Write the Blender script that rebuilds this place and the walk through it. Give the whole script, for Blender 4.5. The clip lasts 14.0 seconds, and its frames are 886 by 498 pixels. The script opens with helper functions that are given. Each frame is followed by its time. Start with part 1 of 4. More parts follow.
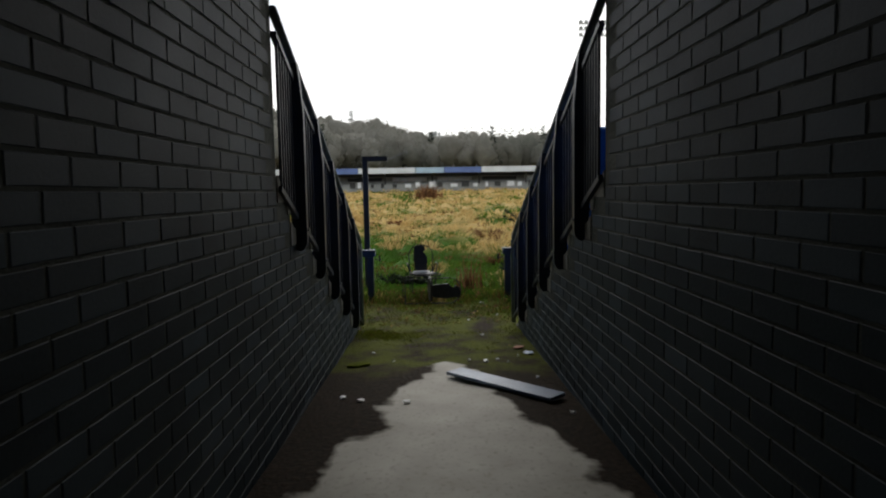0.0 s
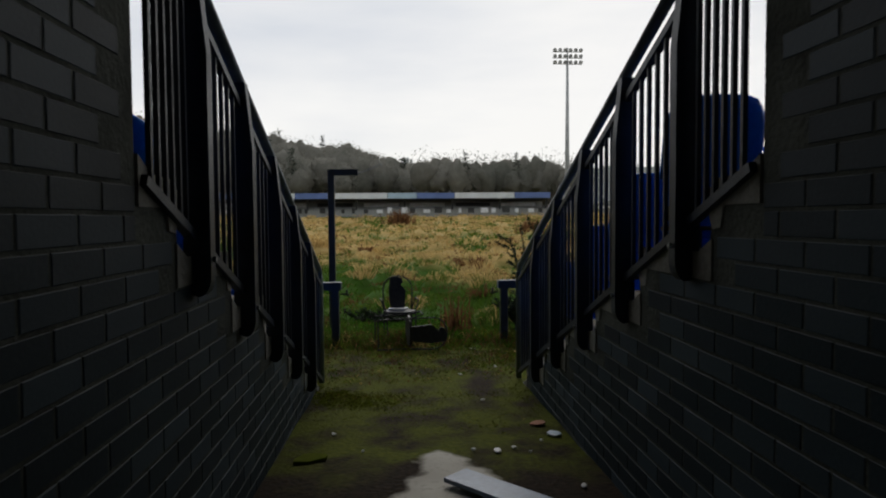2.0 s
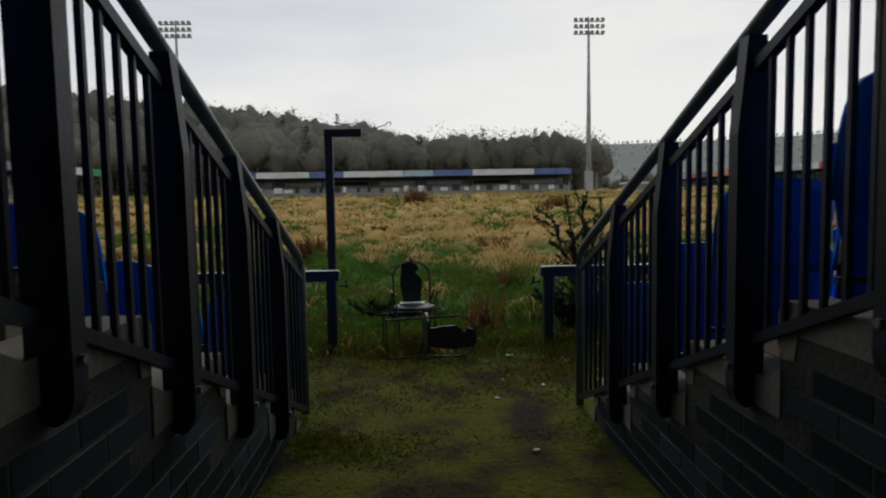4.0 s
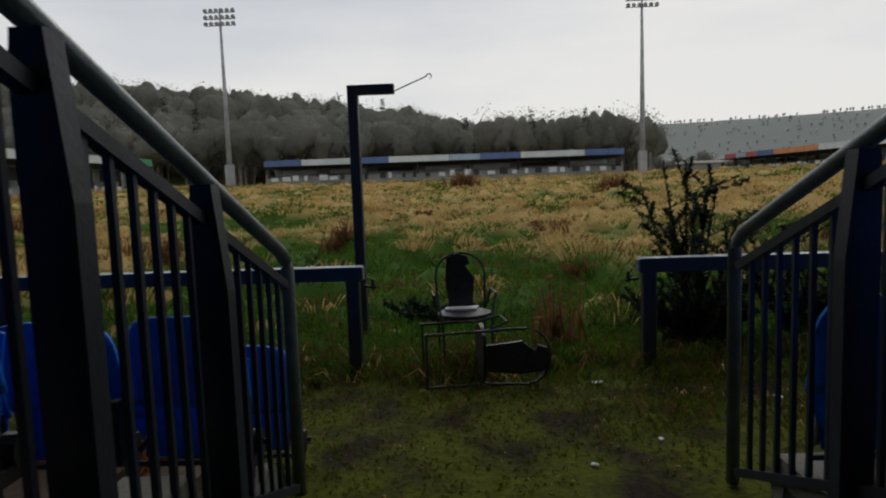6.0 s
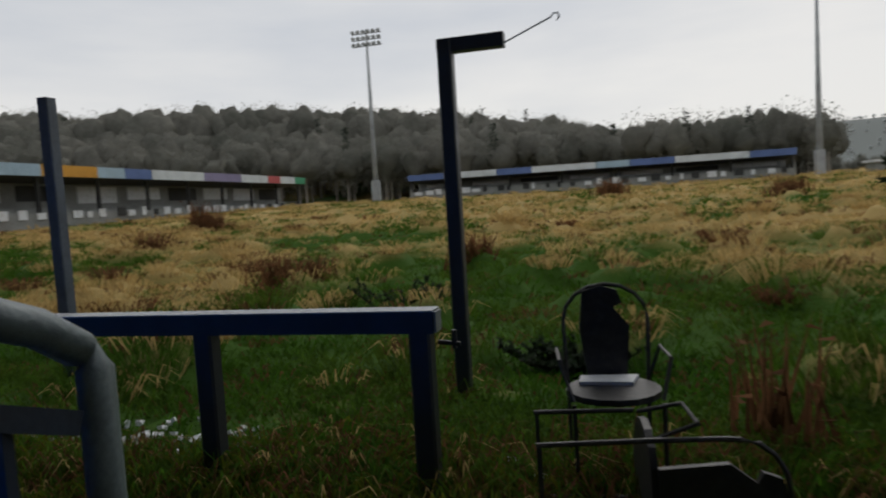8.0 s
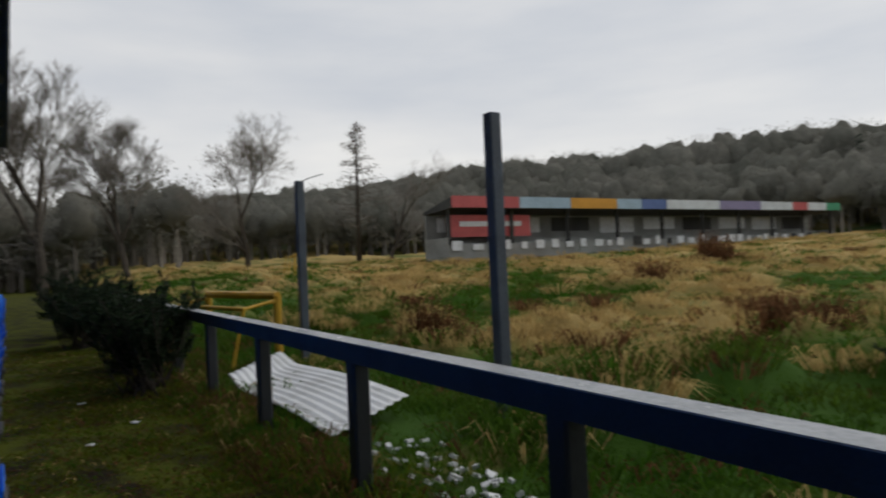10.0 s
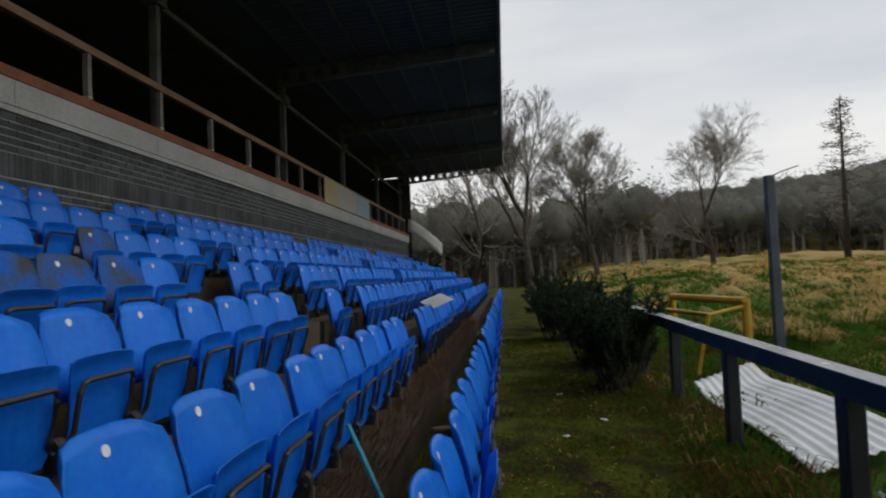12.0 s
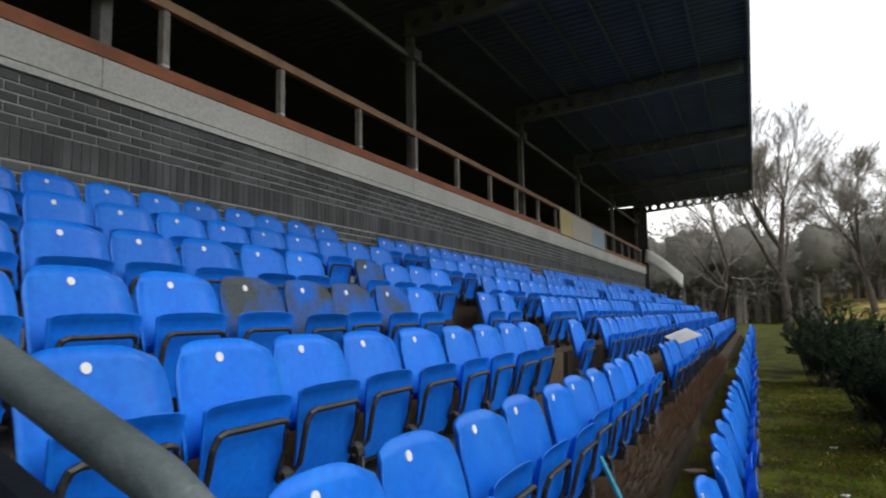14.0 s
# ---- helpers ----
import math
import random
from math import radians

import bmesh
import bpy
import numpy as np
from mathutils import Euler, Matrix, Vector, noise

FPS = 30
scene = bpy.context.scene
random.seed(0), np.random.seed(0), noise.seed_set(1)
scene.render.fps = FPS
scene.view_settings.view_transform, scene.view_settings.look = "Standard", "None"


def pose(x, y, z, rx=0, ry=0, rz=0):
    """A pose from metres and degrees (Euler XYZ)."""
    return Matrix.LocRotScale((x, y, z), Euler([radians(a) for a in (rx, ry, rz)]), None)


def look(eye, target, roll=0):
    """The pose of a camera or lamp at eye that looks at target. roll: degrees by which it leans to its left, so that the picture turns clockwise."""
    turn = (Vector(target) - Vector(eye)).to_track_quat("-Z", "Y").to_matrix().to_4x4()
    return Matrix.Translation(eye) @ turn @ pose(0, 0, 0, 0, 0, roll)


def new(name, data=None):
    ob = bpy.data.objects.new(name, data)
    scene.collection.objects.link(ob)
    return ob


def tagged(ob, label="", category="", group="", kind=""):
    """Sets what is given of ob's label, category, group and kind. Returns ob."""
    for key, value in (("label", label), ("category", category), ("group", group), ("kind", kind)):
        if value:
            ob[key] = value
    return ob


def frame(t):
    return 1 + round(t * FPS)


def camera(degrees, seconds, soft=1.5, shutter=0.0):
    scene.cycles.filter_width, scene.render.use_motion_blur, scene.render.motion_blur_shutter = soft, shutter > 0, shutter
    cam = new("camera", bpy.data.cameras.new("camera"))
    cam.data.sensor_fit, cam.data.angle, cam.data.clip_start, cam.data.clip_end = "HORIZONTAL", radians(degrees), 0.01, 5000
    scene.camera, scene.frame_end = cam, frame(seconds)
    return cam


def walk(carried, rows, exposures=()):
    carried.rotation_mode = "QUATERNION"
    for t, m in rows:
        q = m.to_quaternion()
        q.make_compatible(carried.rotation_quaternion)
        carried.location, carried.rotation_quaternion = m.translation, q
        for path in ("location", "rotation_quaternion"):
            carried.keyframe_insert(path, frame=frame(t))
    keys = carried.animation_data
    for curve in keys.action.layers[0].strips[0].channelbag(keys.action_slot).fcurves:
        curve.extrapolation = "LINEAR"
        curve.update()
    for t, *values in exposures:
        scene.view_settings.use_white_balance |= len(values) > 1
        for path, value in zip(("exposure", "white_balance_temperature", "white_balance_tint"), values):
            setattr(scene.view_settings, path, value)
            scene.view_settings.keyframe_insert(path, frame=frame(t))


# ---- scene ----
cam = camera(68.2, 14.0, soft=2.0, shutter=0.3)
PATH = [
    (0, (-0.07, -2.659, 1.766), (-0.037, -0.666, 1.595), -1.0),
    (0.5, (-0.089, -2.151, 1.733), (-0.028, -0.155, 1.638), 0.3),
    (1, (-0.109, -1.628, 1.697), (-0.032, 0.368, 1.603), 0.3),
    (1.5, (-0.15, -1.09, 1.683), (-0.086, 0.908, 1.601), 1.5),
    (2, (-0.197, -0.542, 1.668), (-0.074, 1.452, 1.578), -0.4),
    (2.5, (-0.162, -0.002, 1.651), (-0.08, 1.994, 1.547), 1.3),
    (3, (-0.155, 0.529, 1.62), (-0.063, 2.524, 1.51), -0.5),
    (5.5, (-0.198, 2.956, 1.475), (-0.184, 4.944, 1.256), -0.6),
    (6, (-0.204, 3.435, 1.435), (-0.28, 5.424, 1.24), -2.0),
    (6.5, (-0.229, 3.965, 1.404), (-0.216, 5.958, 1.243), -0.5),
    (7, (-0.191, 4.499, 1.377), (-0.248, 6.493, 1.246), -2.5),
    (9.5, (-0.451, 6.992, 1.229), (-1.913, 8.355, 1.158), -1.3),
    (10, (-0.643, 7.151, 1.235), (-2.336, 8.214, 1.271), -2.5),
    (10.5, (-0.699, 7.233, 1.281), (-2.594, 7.871, 1.283), -3.1),
    (11, (-0.712, 7.255, 1.293), (-2.696, 7.512, 1.312), -2.9),
    (11.5, (-0.679, 7.229, 1.302), (-2.678, 7.227, 1.345), -2.7),
    (12, (-0.744, 7.195, 1.319), (-2.728, 6.955, 1.406), -2.4),
    (12.5, (-0.623, 7.194, 1.322), (-2.578, 6.792, 1.455), -1.7),
    (13, (-0.585, 7.161, 1.331), (-2.495, 6.599, 1.522), -1.7),
    (13.5, (-0.602, 7.120, 1.323), (-2.454, 6.393, 1.529), -1.6),
    (14, (-0.553, 7.119, 1.334), (-2.328, 6.218, 1.533), -0.9),
]
EXPOSURES = [(0, 0.68), (0.5, 0.4), (1.0, 0.18), (1.5, 0.1), (3.0, 0.0), (5.5, -0.2), (7.0, -0.2), (9.5, -0.1), (11.0, -0.15), (12.5, 0.05), (13.4, 0.32), (14.0, 0.9)]
walk(cam, [(t, look(eye, target, roll)) for t, eye, target, roll in PATH], EXPOSURES)

# ---- world, sun ----
world = bpy.data.worlds.new("overcast_sky")
scene.world = world
world.use_nodes = True
wn, wl = world.node_tree.nodes, world.node_tree.links
sky = wn.new("ShaderNodeTexSky")
sky.sky_type, sky.sun_disc, sky.sun_elevation, sky.sun_rotation = "NISHITA", False, radians(45), radians(2)
wtc = wn.new("ShaderNodeTexCoord")
wmap = wn.new("ShaderNodeMapping")
wmap.inputs["Scale"].default_value = (1.2, 1.2, 5.0)
wnoise = wn.new("ShaderNodeTexNoise")
wnoise.inputs["Scale"].default_value, wnoise.inputs["Detail"].default_value = 1.6, 6.0
wramp = wn.new("ShaderNodeValToRGB")
wramp.color_ramp.elements[0].position, wramp.color_ramp.elements[0].color = 0.3, (6.4, 6.7, 7.2, 1)
wramp.color_ramp.elements[1].position, wramp.color_ramp.elements[1].color = 0.75, (9.2, 9.05, 8.8, 1)
wmix = wn.new("ShaderNodeMixRGB")
wmix.inputs["Fac"].default_value = 0.93
wbg = wn["Background"]
wbg.inputs["Strength"].default_value = 0.1
wl.new(wtc.outputs["Generated"], wmap.inputs["Vector"])
wl.new(wmap.outputs["Vector"], wnoise.inputs["Vector"])
wsep, wlow, wsum = wn.new("ShaderNodeSeparateXYZ"), wn.new("ShaderNodeMapRange"), wn.new("ShaderNodeMath")
wl.new(wtc.outputs["Generated"], wsep.inputs["Vector"])
wl.new(wsep.outputs["Z"], wlow.inputs["Value"])
wlow.inputs["From Min"].default_value, wlow.inputs["From Max"].default_value = 0.0, 0.35
wlow.inputs["To Min"].default_value, wlow.inputs["To Max"].default_value = 0.22, -0.08
wsum.operation = "ADD"
wl.new(wnoise.outputs["Fac"], wsum.inputs[0])
wl.new(wlow.outputs["Result"], wsum.inputs[1])
wdot, wglow, wadd = wn.new("ShaderNodeVectorMath"), wn.new("ShaderNodeMapRange"), wn.new("ShaderNodeMath")
wdot.operation, wadd.operation = "DOT_PRODUCT", "ADD"
wdot.inputs[1].default_value = (0.36, 0.92, 0.14)
wl.new(wtc.outputs["Generated"], wdot.inputs[0])
wl.new(wdot.outputs["Value"], wglow.inputs["Value"])
wglow.inputs["From Min"].default_value, wglow.inputs["From Max"].default_value = 0.90, 1.0
wglow.inputs["To Min"].default_value, wglow.inputs["To Max"].default_value = 0.0, 0.22
wl.new(wsum.outputs[0], wadd.inputs[0])
wl.new(wglow.outputs["Result"], wadd.inputs[1])
wl.new(wadd.outputs[0], wramp.inputs["Fac"])
wl.new(sky.outputs["Color"], wmix.inputs["Color1"])
wl.new(wramp.outputs["Color"], wmix.inputs["Color2"])
wl.new(wmix.outputs["Color"], wbg.inputs["Color"])
sun = new("sun", bpy.data.lights.new("sun", "SUN"))
sun.data.energy, sun.data.angle, sun.data.color = 0.95, radians(40), (1.0, 0.95, 0.88)
sun.matrix_world = look((2, 55, 50), (0, 5, 0))


# ---- materials ----
def mat(name, col, col2=None, rough=0.7, metal=0.0, scale=3.0, fine=40.0, bump=0.15, rand=0.0, island=0.0, col3=None, patch=0.6):
    """A procedural material: two colours mixed by a coarse noise, a fine grain, and relief."""
    m = bpy.data.materials.new(name)
    m.use_nodes = True
    n, l = m.node_tree.nodes, m.node_tree.links
    b = n["Principled BSDF"]
    b.inputs["Roughness"].default_value, b.inputs["Metallic"].default_value = rough, metal
    geo = n.new("ShaderNodeNewGeometry")
    big, small = n.new("ShaderNodeTexNoise"), n.new("ShaderNodeTexNoise")
    big.inputs["Scale"].default_value, big.inputs["Detail"].default_value = scale, 5
    small.inputs["Scale"].default_value, small.inputs["Detail"].default_value = fine, 4
    l.new(geo.outputs["Position"], big.inputs["Vector"])
    l.new(geo.outputs["Position"], small.inputs["Vector"])
    ramp = n.new("ShaderNodeValToRGB")
    ramp.color_ramp.elements[0].position, ramp.color_ramp.elements[1].position = patch - 0.2, patch + 0.12
    c2 = col2 or tuple(c * 0.6 for c in col)
    ramp.color_ramp.elements[0].color, ramp.color_ramp.elements[1].color = (*col, 1), (*c2, 1)
    l.new(big.outputs["Fac"], ramp.inputs["Fac"])
    out = ramp.outputs["Color"]
    grain = n.new("ShaderNodeMixRGB")
    grain.blend_type = "OVERLAY"
    grain.inputs["Fac"].default_value = 0.35
    l.new(out, grain.inputs["Color1"])
    l.new(small.outputs["Fac"], grain.inputs["Color2"])
    out = grain.outputs["Color"]
    if rand or island:
        src = n.new("ShaderNodeObjectInfo").outputs["Random"] if rand else geo.outputs["Random Per Island"]
        amount = rand or island
        if rand and island:
            add = n.new("ShaderNodeMath")
            add.operation = "ADD"
            l.new(src, add.inputs[0])
            l.new(geo.outputs["Random Per Island"], add.inputs[1])
            fract = n.new("ShaderNodeMath")
            fract.operation = "FRACT"
            l.new(add.outputs[0], fract.inputs[0])
            src = fract.outputs[0]
        if col3:
            pick = n.new("ShaderNodeMixRGB")
            rr = n.new("ShaderNodeMapRange")
            rr.inputs["From Min"].default_value, rr.inputs["From Max"].default_value = 1 - amount, 1.0
            l.new(src, rr.inputs["Value"])
            l.new(rr.outputs["Result"], pick.inputs["Fac"])
            l.new(out, pick.inputs["Color1"])
            pick.inputs["Color2"].default_value = (*col3, 1)
            out = pick.outputs["Color"]
        else:
            hsv, mr = n.new("ShaderNodeHueSaturation"), n.new("ShaderNodeMapRange")
            mr.inputs["To Min"].default_value, mr.inputs["To Max"].default_value = 1 - amount, 1 + amount
            l.new(src, mr.inputs["Value"])
            l.new(mr.outputs["Result"], hsv.inputs["Value"])
            l.new(out, hsv.inputs["Color"])
            out = hsv.outputs["Color"]
    l.new(out, b.inputs["Base Color"])
    rmix = n.new("ShaderNodeMapRange")
    rmix.inputs["To Min"].default_value, rmix.inputs["To Max"].default_value = max(0.05, rough - 0.12), min(1, rough + 0.12)
    l.new(big.outputs["Fac"], rmix.inputs["Value"])
    l.new(rmix.outputs["Result"], b.inputs["Roughness"])
    if bump:
        bp = n.new("ShaderNodeBump")
        bp.inputs["Strength"].default_value, bp.inputs["Distance"].default_value = bump, 0.02
        l.new(small.outputs["Fac"], bp.inputs["Height"])
        l.new(bp.outputs["Normal"], b.inputs["Normal"])
    return m


M_BRICK = mat("slate_grey_brick", (0.010, 0.021, 0.028), (0.007, 0.013, 0.017), 0.6, scale=1.2, fine=60, bump=0.06, rand=0.4, island=0.4, col3=(0.032, 0.050, 0.062))
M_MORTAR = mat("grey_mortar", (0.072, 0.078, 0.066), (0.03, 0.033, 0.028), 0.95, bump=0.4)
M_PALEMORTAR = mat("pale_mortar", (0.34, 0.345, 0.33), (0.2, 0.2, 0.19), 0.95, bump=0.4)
M_CONC = mat("weathered_concrete", (0.21, 0.205, 0.175), (0.085, 0.08, 0.06), 0.9, scale=1.5, fine=35, bump=0.35)
M_DIRTCONC = mat("dirty_concrete", (0.095, 0.075, 0.05), (0.05, 0.037, 0.024), 0.95, scale=1.7, fine=30, bump=0.5)
M_BAND = mat("painted_concrete_band", (0.52, 0.53, 0.50), (0.40, 0.41, 0.38), 0.8, scale=0.8, fine=25, bump=0.1)
M_RUST = mat("red_oxide_steel", (0.30, 0.10, 0.045), (0.20, 0.08, 0.04), 0.7, scale=2.5, fine=50)
M_TIMBER = mat("tan_timber_rail", (0.36, 0.22, 0.12), (0.24, 0.13, 0.07), 0.7, scale=2.5, fine=50)
M_RAILPOST = mat("pale_weathered_post", (0.30, 0.29, 0.27), (0.20, 0.17, 0.14), 0.55, scale=4)
M_BLUESTEEL = mat("dark_blue_painted_steel", (0.021, 0.0245, 0.028), (0.013, 0.0145, 0.016), 0.42, scale=4, fine=60, bump=0.1)
M_RAIL = mat("dark_slate_painted_steel", (0.018, 0.026, 0.04), (0.012, 0.016, 0.022), 0.45, scale=5, fine=60, bump=0.1)
M_GALV = mat("galvanised_steel", (0.22, 0.24, 0.25), (0.15, 0.16, 0.17), 0.45, metal=0.5, scale=6)
# The pale colour stands in for sky reflected in the wet rail top.
M_WETTOP = mat("sky_pale_wet_rail_top", (0.40, 0.42, 0.44), (0.25, 0.27, 0.29), 0.25, scale=3)
M_NETPOST = mat("blue_grey_post", (0.075, 0.095, 0.12), (0.05, 0.06, 0.075), 0.45, scale=4)
M_MAST = mat("weathered_mast_steel", (0.36, 0.38, 0.39), (0.26, 0.27, 0.28), 0.6, scale=1)
M_PIPE = mat("worn_grey_green_pipe", (0.12, 0.15, 0.155), (0.07, 0.09, 0.095), 0.35, metal=0.2, scale=9, fine=80)
M_SEAT = mat("sunbleached_blue_plastic", (0.003, 0.135, 0.64), (0.008, 0.165, 0.66), 0.42, scale=5, fine=30, bump=0.03, rand=0.12)
M_SEATPAN = mat("blue_seat_plastic", (0.003, 0.12, 0.61), (0.004, 0.13, 0.57), 0.42, scale=5, fine=30, bump=0.03, rand=0.14)
M_GRIME = mat("grimy_blue_plastic", (0.008, 0.11, 0.50), (0.06, 0.075, 0.085), 0.6, scale=4.5, fine=40, bump=0.05, patch=0.52)
M_BLACK = mat("black_coated_steel", (0.012, 0.012, 0.013), (0.03, 0.028, 0.025), 0.5, scale=20)
M_WHITE = mat("white_number_disc", (0.72, 0.74, 0.76), (0.6, 0.6, 0.6), 0.5)
M_ROOF = mat("dark_roof_sheet", (0.085, 0.105, 0.115), (0.06, 0.072, 0.078), 0.5, scale=0.6, fine=20)
M_STEELDARK = mat("dark_roof_steel", (0.17, 0.175, 0.165), (0.10, 0.10, 0.095), 0.55, scale=3)
M_WALLDARK = mat("dark_block_wall", (0.06, 0.058, 0.055), (0.035, 0.033, 0.03), 0.95, scale=1.2)
M_WHITESHEET = mat("dirty_white_sheet", (0.66, 0.68, 0.70), (0.45, 0.46, 0.45), 0.55, scale=2.5, fine=40, patch=0.68)
M_YELLOW = mat("yellow_painted_steel", (0.60, 0.36, 0.02), (0.45, 0.26, 0.02), 0.5, scale=4)
M_FARGREY = mat("grey_cladding", (0.26, 0.27, 0.26), (0.18, 0.18, 0.17), 0.85, scale=0.4, fine=6)
# Darker copy of grey_cladding with the shade put into its colour.
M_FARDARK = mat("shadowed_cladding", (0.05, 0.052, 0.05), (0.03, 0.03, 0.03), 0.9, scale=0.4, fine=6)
M_LITTER = mat("white_litter", (0.70, 0.72, 0.74), (0.5, 0.5, 0.5), 0.7)
M_TEAL = mat("teal_strap", (0.02, 0.24, 0.33), (0.015, 0.16, 0.22), 0.6)
M_BARK = mat("wet_bark", (0.075, 0.062, 0.05), (0.045, 0.04, 0.032), 0.9, scale=3, fine=30, bump=0.5)
# Twig colour raised and greyed to imitate haze in front of the trees.
M_TWIG = mat("haze_lifted_bare_twigs", (0.22, 0.20, 0.175), (0.16, 0.145, 0.125), 0.9, island=0.25)
# Hillside wood colour, lightened to carry the haze over the slopes.
M_WOOD_FAR = mat("haze_lifted_winter_woodland", (0.225, 0.22, 0.19), (0.155, 0.16, 0.135), 0.95, scale=0.09, fine=1.0, bump=0, island=0.12)
# Far crowns get a pale grey base colour in place of distance haze.
M_FARWOOD = mat("haze_pale_far_woodland", (0.52, 0.54, 0.53), (0.42, 0.44, 0.43), 0.95, scale=0.02, fine=0.3, bump=0, island=0.06)
# Conifer green, also lifted a little for haze.
M_CONIFER = mat("haze_lifted_dark_conifer", (0.08, 0.092, 0.075), (0.06, 0.07, 0.056), 0.95, scale=0.3, fine=3, bump=0, island=0.12)
M_GORSE = mat("dark_green_gorse", (0.030, 0.050, 0.022), (0.018, 0.032, 0.018), 0.75, scale=4, fine=30, bump=0, island=0.45)
M_GRASS = mat("rough_green_grass", (0.048, 0.125, 0.010), (0.09, 0.13, 0.018), 0.85, scale=0.5, fine=6, bump=0, island=0.3, patch=0.58)
M_STRAW = mat("dead_straw_grass", (0.55, 0.40, 0.165), (0.43, 0.30, 0.12), 0.9, scale=0.4, fine=6, bump=0, island=0.2, patch=0.58)
M_BRACKEN = mat("dead_brown_weeds", (0.16, 0.075, 0.035), (0.10, 0.06, 0.03), 0.95, scale=3, bump=0, island=0.5)
M_MOSS = mat("short_mossy_grass", (0.10, 0.125, 0.008), (0.095, 0.095, 0.014), 0.95, scale=1.1, fine=14, bump=0, island=0.4)


def leafy(m, amount=0.45):
    """Lets light through thin leaves and blades."""
    n, l = m.node_tree.nodes, m.node_tree.links
    b = n["Principled BSDF"]
    t, mix = n.new("ShaderNodeBsdfTranslucent"), n.new("ShaderNodeMixShader")
    mix.inputs["Fac"].default_value = amount
    l.new(b.inputs["Base Color"].links[0].from_socket, t.inputs["Color"])
    l.new(b.outputs["BSDF"], mix.inputs[1])
    l.new(t.outputs["BSDF"], mix.inputs[2])
    l.new(mix.outputs["Shader"], n["Material Output"].inputs["Surface"])


for leaf in (M_GRASS, M_STRAW, M_MOSS, M_WOOD_FAR, M_FARWOOD, M_CONIFER, M_GORSE, M_BRACKEN):
    leafy(leaf)
for dull, level in ((M_BRICK, 0.13), (M_SEAT, 0.3), (M_SEATPAN, 0.3), (M_GRIME, 0.15), (M_FARWOOD, 0.05), (M_MORTAR, 0.1), (M_DIRTCONC, 0.15), (M_GRASS, 0.1), (M_STRAW, 0.1), (M_MOSS, 0.08), (M_WOOD_FAR, 0.05), (M_CONIFER, 0.05), (M_BRACKEN, 0.05), (M_GORSE, 0.2), (M_TWIG, 0.1), (M_BARK, 0.15), (M_RAIL, 0.3)):
    dull.node_tree.nodes["Principled BSDF"].inputs["Specular IOR Level"].default_value = level


def ground_material():
    """Soil, moss and rough grass outdoors; a worn concrete strip with soil banked at its sides inside the passage."""
    m = bpy.data.materials.new("soil_moss_and_grass")
    m.use_nodes = True
    n, l = m.node_tree.nodes, m.node_tree.links
    b = n["Principled BSDF"]
    b.inputs["Roughness"].default_value = 0.92
    b.inputs["Specular IOR Level"].default_value = 0.12
    geo, sep = n.new("ShaderNodeNewGeometry"), n.new("ShaderNodeSeparateXYZ")
    l.new(geo.outputs["Position"], sep.inputs["Vector"])

    def noise_tex(scale, detail=5):
        t = n.new("ShaderNodeTexNoise")
        t.inputs["Scale"].default_value, t.inputs["Detail"].default_value = scale, detail
        l.new(geo.outputs["Position"], t.inputs["Vector"])
        return t.outputs["Fac"]

    def op(kind, a, c):
        k = n.new("ShaderNodeMath")
        k.operation = kind
        for i, s in enumerate((a, c)):
            if hasattr(s, "links"):
                l.new(s, k.inputs[i])
            else:
                k.inputs[i].default_value = s
        return k.outputs[0]

    def remap(v, a, c):
        k = n.new("ShaderNodeMapRange")
        k.inputs["From Min"].default_value, k.inputs["From Max"].default_value = a, c
        l.new(v, k.inputs["Value"])
        return k.outputs["Result"]

    def blend(f, a, c):
        k = n.new("ShaderNodeMixRGB")
        l.new(f, k.inputs["Fac"])
        for s, i in ((a, "Color1"), (c, "Color2")):
            if hasattr(s, "links"):
                l.new(s, k.inputs[i])
            else:
                k.inputs[i].default_value = (*s, 1)
        return k.outputs["Color"]

    x, y = sep.outputs["X"], sep.outputs["Y"]
    fine, mid, big = noise_tex(28), noise_tex(2.3), noise_tex(0.32)
    soil = blend(remap(fine, 0.35, 0.65), (0.010, 0.007, 0.004), (0.026, 0.017, 0.010))
    moss = blend(remap(fine, 0.3, 0.7), (0.040, 0.048, 0.003), (0.085, 0.098, 0.006))
    dry = n.new("ShaderNodeAttribute")
    dry.attribute_name = "dry"
    field = blend(remap(op("ADD", dry.outputs["Fac"], op("MULTIPLY", op("SUBTRACT", fine, 0.5), 0.5)), 0.15, 0.85), (0.034, 0.080, 0.008), (0.32, 0.23, 0.085))
    concrete = blend(remap(mid, 0.35, 0.7), (0.27, 0.26, 0.225), (0.36, 0.35, 0.31))
    concrete = blend(remap(fine, 0.55, 0.8), concrete, (0.18, 0.17, 0.14))
    mossy = blend(remap(mid, 0.36, 0.56), soil, moss)
    strip = blend(remap(op("ADD", y, op("MULTIPLY", mid, 1.2)), 4.0, 4.8), soil, mossy)
    half = op("ADD", op("MULTIPLY", op("SUBTRACT", 3.6, y), 0.20), op("MULTIPLY", op("SUBTRACT", mid, 0.5), 0.75))
    half = op("ADD", op("MINIMUM", half, 0.85), 0.30)
    tip = op("MULTIPLY", remap(y, 4.5, 3.9), 1.0)
    side = op("ABSOLUTE", op("SUBTRACT", x, 0.05), 0.0)
    mask = op("MULTIPLY", remap(op("SUBTRACT", op("SUBTRACT", op("MULTIPLY", half, tip), side), op("MULTIPLY", op("SUBTRACT", 1.0, tip), 0.3)), -0.03, 0.06), 1.0)
    strip = blend(mask, strip, concrete)
